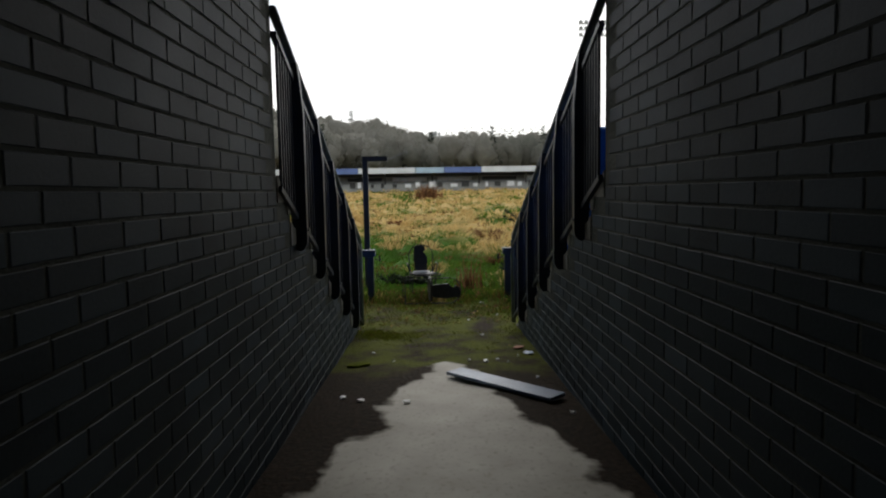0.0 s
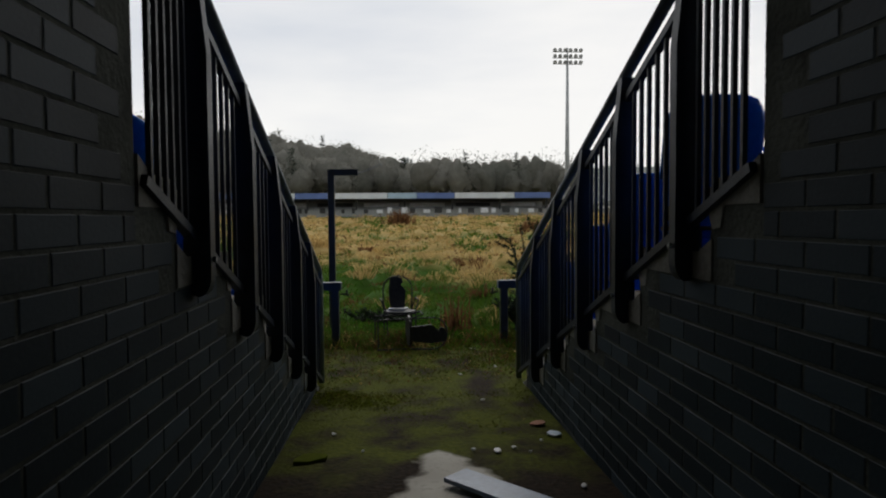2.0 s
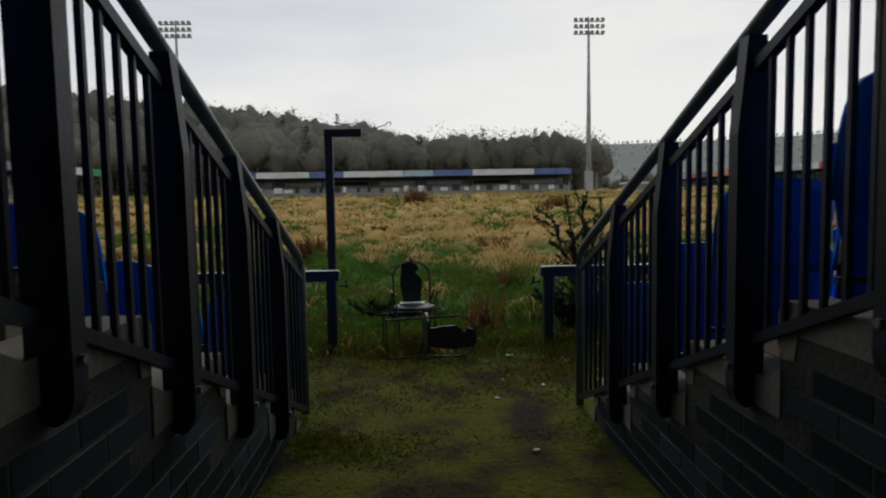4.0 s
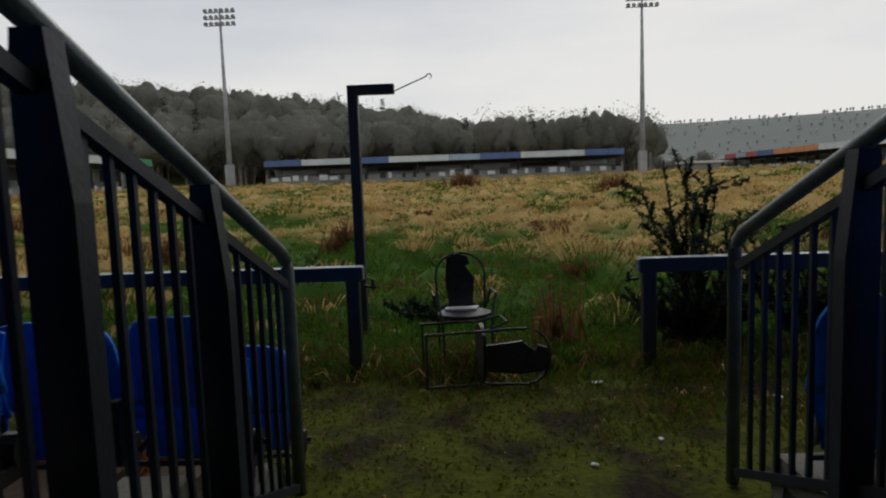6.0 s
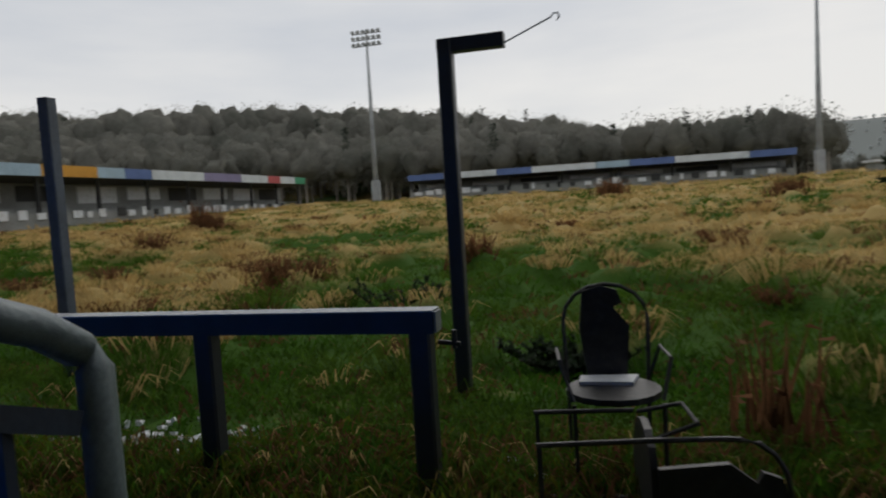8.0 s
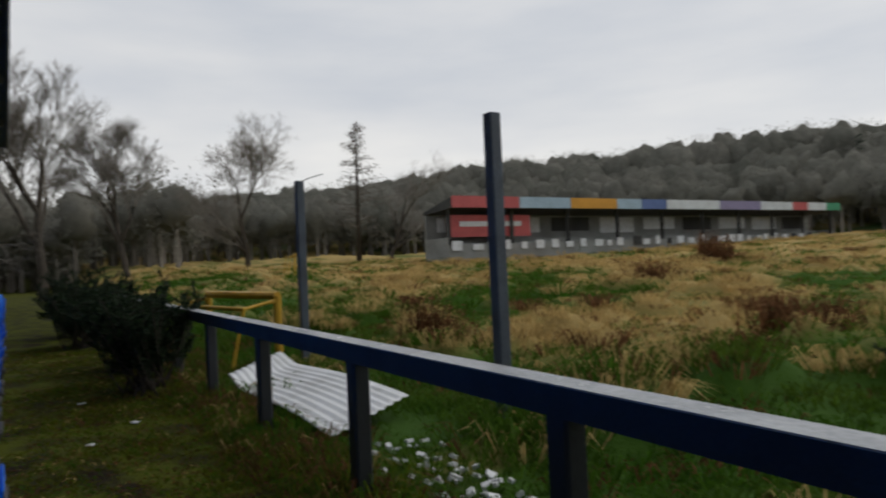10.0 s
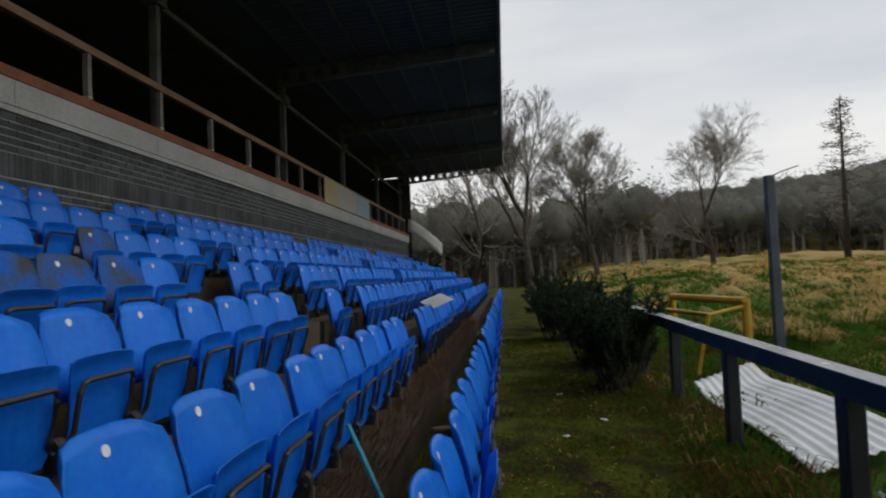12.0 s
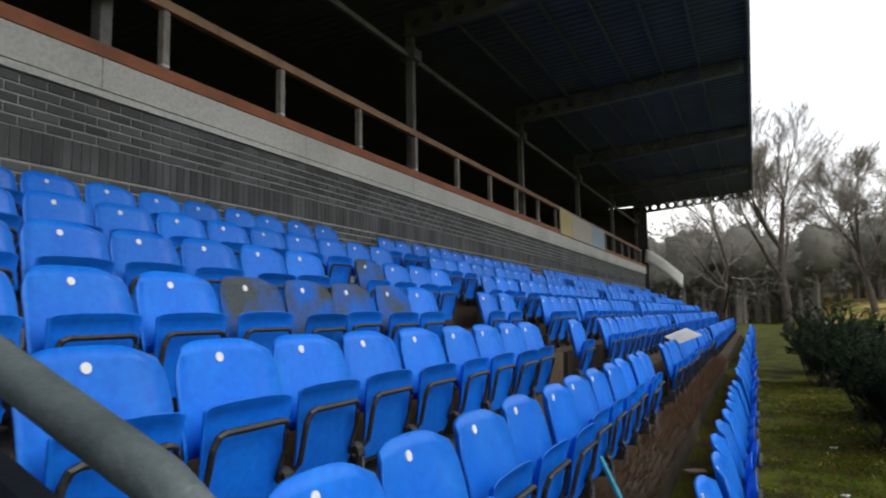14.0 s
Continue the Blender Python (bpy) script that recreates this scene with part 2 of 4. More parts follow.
    outdoors = blend(remap(op("ADD", y, mid), 8.7, 10.0), strip, field)
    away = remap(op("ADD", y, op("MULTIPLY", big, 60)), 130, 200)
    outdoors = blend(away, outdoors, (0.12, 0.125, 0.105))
    # Past 300 m or so a paler grey is mixed in to imitate haze.
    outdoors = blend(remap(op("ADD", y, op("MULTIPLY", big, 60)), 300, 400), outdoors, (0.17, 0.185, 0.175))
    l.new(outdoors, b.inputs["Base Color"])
    bp = n.new("ShaderNodeBump")
    bp.inputs["Strength"].default_value, bp.inputs["Distance"].default_value = 0.6, 0.03
    l.new(op("MULTIPLY", fine, op("SUBTRACT", 1.05, mask)), bp.inputs["Height"])
    l.new(bp.outputs["Normal"], b.inputs["Normal"])
    rough = op("SUBTRACT", 0.95, op("MULTIPLY", mask, 0.35))
    l.new(rough, b.inputs["Roughness"])
    return m


M_GROUND = ground_material()
rng = random.Random(7)


# ---- mesh helpers ----
class Build:
    """Collects vertices and faces for one mesh."""

    def __init__(self):
        self.v, self.f = [], []

    def add(self, verts, faces):
        k = len(self.v)
        self.v += [tuple(p) for p in verts]
        self.f += [tuple(i + k for i in face) for face in faces]
        return self

    def box(self, x0, x1, y0, y1, z0, z1, m=None, bevel=0.0):
        if bevel:
            return self.prism([(x0 + bevel, y0), (x1 - bevel, y0), (x1, y0 + bevel), (x1, y1 - bevel), (x1 - bevel, y1), (x0 + bevel, y1), (x0, y1 - bevel), (x0, y0 + bevel)], z0, z1, m)
        p = [(x, y, z) for z in (z0, z1) for x, y in ((x0, y0), (x1, y0), (x1, y1), (x0, y1))]
        if m:
            p = [m @ Vector(q) for q in p]
        return self.add(p, [(3, 2, 1, 0), (4, 5, 6, 7), (0, 1, 5, 4), (1, 2, 6, 5), (2, 3, 7, 6), (3, 0, 4, 7)])

    def prism(self, outline, z0, z1, m=None):
        """Extrudes an outline in x and y from z0 to z1; m then places it."""
        n = len(outline)
        p = [(x, y, z0) for x, y in outline] + [(x, y, z1) for x, y in outline]
        if m:
            p = [m @ Vector(q) for q in p]
        return self.add(p, [tuple(range(n - 1, -1, -1)), tuple(range(n, 2 * n))] + [(i, (i + 1) % n, n + (i + 1) % n, n + i) for i in range(n)])

    def tube(self, points, r, n=8, r2=None, caps=True):
        """A round bar through the points, tapering from r to r2."""
        points = [Vector(p) for p in points]
        r2 = r if r2 is None else r2
        rings = []
        for i, p in enumerate(points):
            a = points[max(i - 1, 0)]
            c = points[min(i + 1, len(points) - 1)]
            d = (c - a).normalized()
            s = d.cross(Vector((0, 0, 1)) if abs(d.z) < 0.95 else Vector((1, 0, 0))).normalized()
            u = s.cross(d)
            q = r + (r2 - r) * i / max(1, len(points) - 1)
            rings.append([p + s * (q * math.cos(2 * math.pi * j / n)) + u * (q * math.sin(2 * math.pi * j / n)) for j in range(n)])
        faces = []
        for i in range(len(rings) - 1):
            for j in range(n):
                k = (j + 1) % n
                faces.append((i * n + j, i * n + k, (i + 1) * n + k, (i + 1) * n + j))
        if caps:
            faces += [tuple(range(n - 1, -1, -1)), tuple(range((len(rings) - 1) * n, len(rings) * n))]
        return self.add([p for ring in rings for p in ring], faces)

    def shell(self, fn, nu, nv, thick):
        """A curved sheet of that thickness: fn(u, v) gives a point and a direction through the sheet."""
        front, back = [], []
        for j in range(nv + 1):
            for i in range(nu + 1):
                p, d = fn(i / nu, j / nv)
                front.append(Vector(p))
                back.append(Vector(p) - Vector(d) * thick)
        w, k = nu + 1, (nu + 1) * (nv + 1)
        faces = []
        for j in range(nv):
            for i in range(nu):
                a = j * w + i
                faces.append((a, a + 1, a + w + 1, a + w))
                faces.append((k + a, k + a + w, k + a + w + 1, k + a + 1))
        rim = [i for i in range(w)] + [j * w + nu for j in range(1, nv + 1)] + [nv * w + i for i in range(nu - 1, -1, -1)] + [j * w for j in range(nv - 1, 0, -1)]
        for i, a in enumerate(rim):
            c = rim[(i + 1) % len(rim)]
            faces.append((a, k + a, k + c, c))
        return self.add(front + back, faces)

    def mesh(self, name, material, smooth=False):
        me = bpy.data.meshes.new(name)
        me.from_pydata(self.v, [], self.f)
        me.materials.append(material)
        if smooth:
            me.polygons.foreach_set("use_smooth", [True] * len(me.polygons))
        me.update()
        return me


def part(name, b, material, parent, label="", smooth=False, kind=""):
    ob = new(name, b.mesh(name, material, smooth) if isinstance(b, Build) else b)
    ob.parent = parent
    return tagged(ob, label, kind=kind)


def thing(name, m=None, label="", category="", group="", kind=""):
    ob = new(name)
    ob.empty_display_size = 0.1
    if m:
        ob.matrix_basis = m
    return tagged(ob, label, category, group, kind)


def structure(name, b, material, label, category, smooth=False):
    ob = new(name, b.mesh(name, material, smooth) if isinstance(b, Build) else b)
    return tagged(ob, label, category, kind="structure")


def stuff(name, b, material, label, category):
    ob = new(name, b.mesh(name, material))
    return tagged(ob, label, category, kind="stuff")


# ---- plan ----
HALF = 1.10            # half the width of the passage
WALL_END = 1.75        # where the tall passage walls stop
TREAD, RISE = 0.82, 0.32
ROWS = 7
STAND_L, STAND_R = -38.0, 14.0
BACK = 1.40            # face of the wall behind the seats


def row_y(k):
    return 6.70 - TREAD * k


def row_z(k):
    return -0.10 + RISE * k


def smooth_step(a, c, v):
    t = min(1.0, max(0.0, (v - a) / (c - a)))
    return t * t * (3 - 2 * t)


def hill_top(az):
    """Height of the wooded skyline over the field, by bearing in degrees to the left of straight ahead."""
    knots = [(-180, 8), (-60, 8), (-14, 9), (-9, 15), (0, 18), (6, 23), (14, 26), (30, 29), (50, 27), (69, 22), (85, 19), (180, 17)]
    for (a, h), (c, k) in zip(knots, knots[1:]):
        if a <= az <= c:
            return h + (k - h) * smooth_step(a, c, az)
    return 8


def hummock(x, y):
    """Height of the tussock mounds of the old pitch."""
    a = noise.noise(Vector((x * 0.8, y * 0.8, 6))) + 0.45 * noise.noise(Vector((x * 1.9, y * 1.9, 3)))
    return 0.42 * smooth_step(0.05, 0.75, a)


def dry_at(x, y):
    """How dead the grass is: green in the hollows, straw on the mounds and farther out."""
    v = 0.9 * noise.noise(Vector((x * 0.16, y * 0.16, 9))) + 0.4 * noise.noise(Vector((x * 0.6, y * 0.6, 2)))
    return v + 1.5 * hummock(x, y) + min(0.5, 0.034 * (math.hypot(x * 0.55, y - 7) - 11))


def ground_z(x, y):
    base = -0.12 + 0.045 * max(-2.0, min(6.5, 6.5 - y)) if y < 6.5 else -0.12
    r = math.hypot(x, y - 7)
    rise = 0.031 * max(0.0, min(r, 95) - 14) * smooth_step(8.5, 15, y)
    rough = 0.0
    if y > 8.9:
        w = smooth_step(9.6, 11.5, y)
        rough = w * (0.16 * noise.noise(Vector((x * 0.4, y * 0.4, 0))) + hummock(x, y) - 0.06)
    elif abs(x) < 30:
        rough = 0.02 * noise.noise(Vector((x * 1.5, y * 1.5, 5)))
    hill = 0.0
    if r > 100:
        az = math.degrees(math.atan2(-x, y - 7))
        hill = max(0.0, hill_top(az) - 15.0) * smooth_step(105, 165, r)
        far = smooth_step(300, 620, r) * (46 + 8 * noise.noise(Vector((x * 0.004, y * 0.004, 1))))
        hill += far
    return base + rise + rough + hill


# ---- ground: one sheet out to the horizon ----
def axis(fine_a, fine_b, step, far_a, far_b, growth=1.13):
    pts = list(np.arange(fine_a, fine_b + step / 2, step))
    s, p = step, fine_b
    while p < far_b:
        s *= growth
        p += s
        pts.append(p)
    s, p = step, fine_a
    while p > far_a:
        s *= growth
        p -= s
        pts.insert(0, p)
    return pts


def make_ground():
    xs = axis(-16, 8, 0.22, -1500, 1500, 1.07)
    ys = axis(-6, 26, 0.22, -400, 1900, 1.06)
    b = Build()
    b.v = [(x, y, ground_z(x, y)) for y in ys for x in xs]
    w = len(xs)
    b.f = [(j * w + i, j * w + i + 1, (j + 1) * w + i + 1, (j + 1) * w + i) for j in range(len(ys) - 1) for i in range(w - 1)]
    me = b.mesh("ground", M_GROUND, True)
    me.attributes.new("dry", "FLOAT", "POINT").data.foreach_set("value", [dry_at(x, y) if 8 < y < 140 else 0.3 for x, y, z in b.v])
    structure("ground", me, M_GROUND, "overgrown ground with moss, soil, rough grass and a concrete path", "ground", True)


make_ground()


# ---- passage walls ----
def wall_outline_top(y):
    """Height of the brickwork of the passage walls at y."""
    if y < WALL_END:
        return 3.9
    for k in range(ROWS):
        if y >= row_y(k) - 0.45:
            return row_z(k) - 0.10
    return row_z(ROWS - 1) - 0.10


BR_L, BR_H, JOINT = 0.30, 0.10, 0.010
BRICK_JOBS = []


def passage_wall(sign, name):
    core = Build()
    xa, xb = sorted((sign * (HALF + 0.004), sign * (HALF + 0.24)))
    core.box(xa, xb, -6.0, WALL_END, -0.3, 3.9)
    ends = [WALL_END] + [row_y(k) - 0.45 for k in range(ROWS - 2, -1, -1)] + [6.45]
    for a, c in zip(ends, ends[1:]):
        core.box(xa, xb, a, c, -0.4, wall_outline_top((a + c) / 2))
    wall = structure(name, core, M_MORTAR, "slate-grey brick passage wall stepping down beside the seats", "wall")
    # ends of the concrete tiers, showing above the brickwork
    for k in range(ROWS):
        y0 = row_y(k) - 0.45 if k < ROWS - 1 else WALL_END + 0.03
        y1 = row_y(k) - 0.45 + TREAD if k else 6.45
        e = Build().prism([(y0 - 0.02, row_z(k) - 0.10), (y1 - 0.12, row_z(k) - 0.10), (y1 - 0.10, row_z(k) - 0.19), (y1 - 0.03, row_z(k) - 0.20), (y1, row_z(k) - 0.15), (y1, row_z(k) - 0.03), (y1 - 0.04, row_z(k) + 0.01), (y0 + 0.10, row_z(k) + 0.02), (y0 - 0.02, row_z(k) + 0.08)], 0, 0.22,
                          Matrix(((0, 0, sign, sign * (HALF - 0.004)), (1, 0, 0, 0), (0, 1, 0, 0), (0, 0, 0, 1))))
        part("tier_end", e, M_CONC, wall, "pale weathered concrete step end")
    BRICK_JOBS.append((sign, wall))
    return wall


wall_left = passage_wall(-1, "wall_west")
wall_right = passage_wall(1, "wall_east")
# Unseen wall, added to stop light coming in from behind.
back_cap = Build().box(-1.10, 1.10, -6.2, -6.0, -0.3, 4.2)
structure("wall_light_stop", back_cap, M_WALLDARK, "unseen dark block wall added to close off light behind the passage", "wall")


# ---- terraces ----
def terrace(x0, x1, name):
    b = Build()
    for k in range(ROWS):
        y0 = row_y(k) - 0.45
        y1 = y0 + TREAD + (0.0 if k else -0.28)
        if k == ROWS - 1:
            y0 = BACK
        if k == 0:
            b.box(x0, x1, y0, y1, -0.6, row_z(k))
            base = structure(name, b, M_DIRTCONC, "dirty stepped concrete terrace under the seats", "terrace")
        else:
            part("step", Build().box(x0, x1, y0, y1 - 0.003, -0.5, row_z(k)), M_DIRTCONC, base)
    return base


terrace(STAND_L, -HALF - 0.26, "terrace_1")
terrace(HALF + 0.26, STAND_R, "terrace_2")


# ---- wall behind the seats, with band, steel and rail ----
def back_wall(x0, x1, name):
    b = Build().box(x0, x1, BACK - 0.25, BACK - 0.012, -0.4, 3.43)
    wall = structure(name, b, M_PALEMORTAR, "grey brick wall behind the top row of seats", "wall")
    n = int((x1 - x0) / 3.0)
    for i in range(n):
        a, c = x0 + (x1 - x0) * i / n, x0 + (x1 - x0) * (i + 1) / n
        part("band_panel", Build().box(a + 0.004, c - 0.004, BACK - 0.25, BACK + 0.05, 3.50, 3.80), M_BAND, wall, "pale grey concrete band panel")
    part("lower_band", Build().box(x0, x1, BACK - 0.25, BACK + 0.035, 3.43, 3.496), M_BAND, wall, "pale grey concrete drip band")
    part("channel", Build().box(x0, x1, BACK - 0.20, BACK + 0.065, 3.803, 3.93), M_RUST, wall, "red oxide steel channel")
    return wall


bw_left = back_wall(STAND_L, -HALF - 0.24, "wall_back_1")
bw_right = back_wall(HALF + 0.24, STAND_R, "wall_back_2")


def guard_rail(x0, x1):
    g = thing("guard_rail", None, "tan timber and steel guard rail on top of the wall", "railing")
    part("top_rail", Build().box(x0, x1, BACK - 0.09, BACK + 0.0, 4.60, 4.70), M_TIMBER, g, "tan timber top rail")
    part("upper_bar", Build().tube([(x0, BACK - 0.12, 4.76), (x1, BACK - 0.12, 4.76)], 0.02), M_STEELDARK, g, "thin dark steel bar")
    x = -3.30
    while x > x0:
        if x < x1:
            p = part("post", Build().box(x - 0.04, x + 0.04, BACK - 0.10, BACK - 0.02, 3.932, 4.598), M_RAILPOST, g, "pale weathered metal post")
            part("clamp", Build().box(x - 0.046, x + 0.046, BACK - 0.106, BACK - 0.014, 3.99, 4.01), M_WHITESHEET, p, "bright metal clamp")
        x -= 1.87


guard_rail(STAND_L + 1, -HALF - 0.24)
ban = thing("banner", None, "faded cream and pale blue banner hung on the rail", "banner")
part("cream_panel", Build().box(-21.6, -20.1, BACK + 0.07, BACK + 0.10, 3.82, 4.62), mat("cream_board", (0.55, 0.45, 0.20), (0.45, 0.40, 0.25), 0.7), ban, "cream board")
part("pale_panel", Build().box(-24.4, -21.61, BACK + 0.07, BACK + 0.10, 3.82, 4.60), mat("pale_board", (0.45, 0.45, 0.40), (0.5, 0.42, 0.35), 0.7, scale=1.2), ban, "pale board with faded marks")
part("blue_panel", Build().box(-26.7, -24.41, BACK + 0.07, BACK + 0.10, 3.82, 4.58), mat("pale_blue_board", (0.30, 0.42, 0.50), (0.38, 0.44, 0.46), 0.7), ban, "pale blue board")


# ---- roof ----
def roof():
    x0, x1, yb, yf = STAND_L, STAND_R, -6.0, 6.95
    zb, zf = 6.9, 7.62
    b = Build()
    n = int((x1 - x0) / 0.25)
    for i in range(n):
        a = x0 + i * 0.25
        prof = [(a, 0.0), (a + 0.05, 0.035), (a + 0.12, 0.035), (a + 0.17, 0.0), (a + 0.25, 0.0)]
        for (xa, za), (xc, zc) in zip(prof, prof[1:]):
            b.add([(xa, yb, zb + za), (xc, yb, zb + zc), (xc, yf, zf + zc), (xa, yf, zf + za), (xa, yb, zb + za + 0.06), (xc, yb, zb + zc + 0.06), (xc, yf, zf + zc + 0.06), (xa, yf, zf + za + 0.06)],
                  [(0, 3, 2, 1), (4, 5, 6, 7), (3, 7, 6, 2), (0, 1, 5, 4)])
    structure("ceiling", b, M_ROOF, "dark corrugated roof sheeting over the stand", "roof")
    structure("trim_1", Build().box(x0, x1, yf, yf + 0.07, zf - 0.18, zf + 0.22), M_GALV, "grey metal fascia along the roof edge", "fascia")
    structure("wall_rear", Build().box(x0, x1, -6.2, -6.0, -0.4, 7.1), M_WALLDARK, "dark rear wall of the stand", "wall")
    structure("wall_gable_1", Build().box(x1, x1 + 0.2, -6.2, BACK, -0.4, 7.4), M_WALLDARK, "dark end wall of the stand", "wall")
    structure("wall_gable_2", Build().box(x0 - 0.2, x0, -6.2, BACK + 0.2, -0.4, 7.2), M_WALLDARK, "dark end wall of the stand", "wall")
    structure("floor_upper", Build().box(x0, -HALF - 0.25, -6.0, BACK - 0.26, 3.3, 3.45), M_DIRTCONC, "dark concrete floor behind the rail", "floor")
    # Slab added out of view to keep light out of the passage.
    structure("ceiling_shade_slab", Build().box(-HALF - 0.2, HALF + 0.2, -6.0, 0.9, 3.55, 3.75), M_DIRTCONC, "unseen concrete slab added over the passage to darken it", "ceiling")
    structure("floor_upper_2", Build().box(HALF + 0.25, x1, -6.0, BACK - 0.26, 3.3, 3.45), M_DIRTCONC, "dark concrete floor behind the rail", "floor")

    # raking beams with round holes, on columns
    def beam(x):
        bm = Build()
        y0, y1, m = 0.9, 6.85, 26
        outer, holes = [], []
        for s in (x - 0.05, x + 0.05):
            k = len(bm.v)
            cells = 13
            for c in range(cells):
                ya, yc = y0 + (y1 - y0) * c / cells, y0 + (y1 - y0) * (c + 1) / cells
                zc0 = zb + (zf - zb) * ((ya + yc) / 2 - yb) / (yf - yb)
                depth = 0.46 - 0.16 * (ya - y0) / (y1 - y0)
                ym, zm, r = (ya + yc) / 2, zc0 - 0.03 - depth / 2, min(0.13, depth * 0.34)
                sq, ci = [], []
                for j in range(12):
                    a = 2 * math.pi * (j + 0.5) / 12
                    ca, sa = math.cos(a), math.sin(a)
                    t = 1 / max(abs(ca) / ((yc - ya) / 2), abs(sa) / (depth / 2))
                    sq.append((s, ym + ca * t, zm + sa * t))
                    ci.append((s, ym + ca * r, zm + sa * r))
                bm.add(sq + ci, [(j, (j + 1) % 12, 12 + (j + 1) % 12, 12 + j) for j in range(12)])
        for c in range(13):
            ya, yc = y0 + (y1 - y0) * c / 13, y0 + (y1 - y0) * (c + 1) / 13
            za = zb + (zf - zb) * (ya - yb) / (yf - yb) - 0.03
            zc = zb + (zf - zb) * (yc - yb) / (yf - yb) - 0.03
            da, dc = 0.46 - 0.16 * c / 13, 0.46 - 0.16 * (c + 1) / 13
            for o in (0, 1):
                p = [(x + sx, yy, zz - o * dd - ss) for ss in (0, 0.02) for sx, yy, zz, dd in ((-0.09, ya, za, da), (0.09, ya, za, da), (0.09, yc, zc, dc), (-0.09, yc, zc, dc))]
                bm.add(p, [(0, 1, 2, 3), (7, 6, 5, 4), (0, 4, 5, 1), (1, 5, 6, 2), (2, 6, 7, 3), (3, 7, 4, 0)])
        return bm

    g = "roof frames"
    for i in range(-2, 5):
        x = -11.3 - 6.6 * i if i < 4 else STAND_L + 0.12
        if x > STAND_R:
            continue
        fr = thing("roof_frame", None, "dark steel roof frame with round-holed rafter and column", "roof frame", g)
        part("rafter", beam(x), M_STEELDARK, fr, "castellated rafter with round holes")
        part("column", Build().box(x - 0.065, x + 0.065, 0.93, 1.07, 3.45, 6.75).box(x - 0.07, x + 0.07, 0.94, 1.06, -0.3, 3.45), M_STEELDARK, fr)
        part("cap_bracket", Build().box(x - 0.16, x + 0.16, 0.85, 1.16, 6.28, 6.50), M_GALV, fr, "pale steel bracket")
        part("brace", Build().box(-0.04, 0.04, 0, 6.6, -0.05, 0.05, look((x, 1.0, 6.35), (x - 6.6, 1.0, 6.35)) @ pose(0, 0, 0, -90, 0, 0)), M_STEELDARK, fr, "tie beam along the roof")
    for i in range(6):
        y = 1.6 + i * 0.85
        z = zb + (zf - zb) * (y - yb) / (yf - yb)
        p = thing("purlin", None, "dark steel purlin under the roof sheeting", "purlin", "roof purlins")
        part("bar", Build().box(x0 + 0.1, x1 - 0.1, y - 0.03, y + 0.03, z - 0.10, z - 0.005), M_ROOF, p)


roof()


# ---- handrails of the passage ----
def handrail(sign):
    h = thing("handrail", None, "dark steel stair balustrade with vertical bars and round top rail", "balustrade", "passage balustrades")
    slope = RISE / TREAD
    x = sign * (HALF - 0.015) if sign > 0 else -HALF + 0.008

    end, low = (6.63, 1.13) if sign > 0 else (6.59, 1.105)

    def top(y):
        return low + slope * (end - y)

    yt = WALL_END + 0.02
    pts = [(x, yt, top(yt)), (x, end - 0.11, top(end - 0.11)), (x, end - 0.03, low - 0.01), (x, end, low - 0.05), (x, end, -0.1)]
    part("top_rail", Build().tube(pts, 0.032, 10), M_PIPE, h, "worn grey round top rail", True)
    posts = [row_y(k) - 0.45 + 0.19 for k in range(1, ROWS - 1)]
    stops = [end - 0.03] + posts + [WALL_END]
    for a, c in zip(stops, stops[1:]):
        lo, hi = c + 0.03, a - 0.03
        for off, nm in ((0.15, "upper_bar"), (1.17, "lower_bar")):
            q = [(x, lo, top(lo) - off), (x, hi, top(hi) - off)]
            part(nm, Build().box(-0.02, 0.02, -0.02, 0.02, 0, (Vector(q[1]) - Vector(q[0])).length, Matrix.Translation(q[0]) @ (Vector(q[1]) - Vector(q[0])).to_track_quat("Z", "X").to_matrix().to_4x4()), M_RAIL, h)
        n = 6
        for i in range(1, n + 1):
            y = lo + (hi - lo) * i / (n + 1)
            part("bar", Build().box(x - 0.010, x + 0.010, y - 0.010, y + 0.010, top(y) - 1.16, top(y) - 0.15), M_RAIL, h)
    for y in posts:
        z1, z0 = top(y) - 0.02, top(y) - 1.42
        s = sign
        out = [(s * (HALF + 0.03), z0 + 0.02)]
        for j in range(7):
            a = math.pi / 2 * j / 6
            out.append((s * (HALF - 0.03 - 0.055 * math.sin(a)), z0 + 0.09 - 0.09 * math.cos(a)))
        out += [(s * (HALF - 0.085), z1 - 0.36), (s * (HALF - 0.05), z1), (s * (HALF + 0.02), z1), (s * (HALF + 0.03), z1 - 0.1)]
        part("post", Build().prism(out, -0.035, 0.035, Matrix(((1, 0, 0, 0), (0, 0, 1, y), (0, 1, 0, 0), (0, 0, 0, 1)))), M_RAIL, h, "flat steel post with rounded foot")
        part("bolt", Build().tube([(s * (HALF - 0.10), y, z0 + 0.16), (s * (HALF - 0.075), y, z0 + 0.16)], 0.014, 6), M_GALV, h)


handrail(-1)
handrail(1)


# ---- seats ----
def back_fn(u, v, w=0.258):
    a = 2 * u - 1
    z = 0.36 + 0.405 * v
    lim = w * (1.0 if v < 0.55 else (1 - 0.13 * ((v - 0.55) / 0.45) ** 3))
    top_drop = 0.05 * abs(a) ** 4 * max(0.0, (v - 0.5) / 0.5)
    y = 0.02 + 0.03 * a * a + 0.03 * smooth_step(0.88, 1.0, abs(a)) - 0.085 * (v - 0.4)
    return (a * lim, y, z - top_drop), (0.25 * a, 1, 0.1)


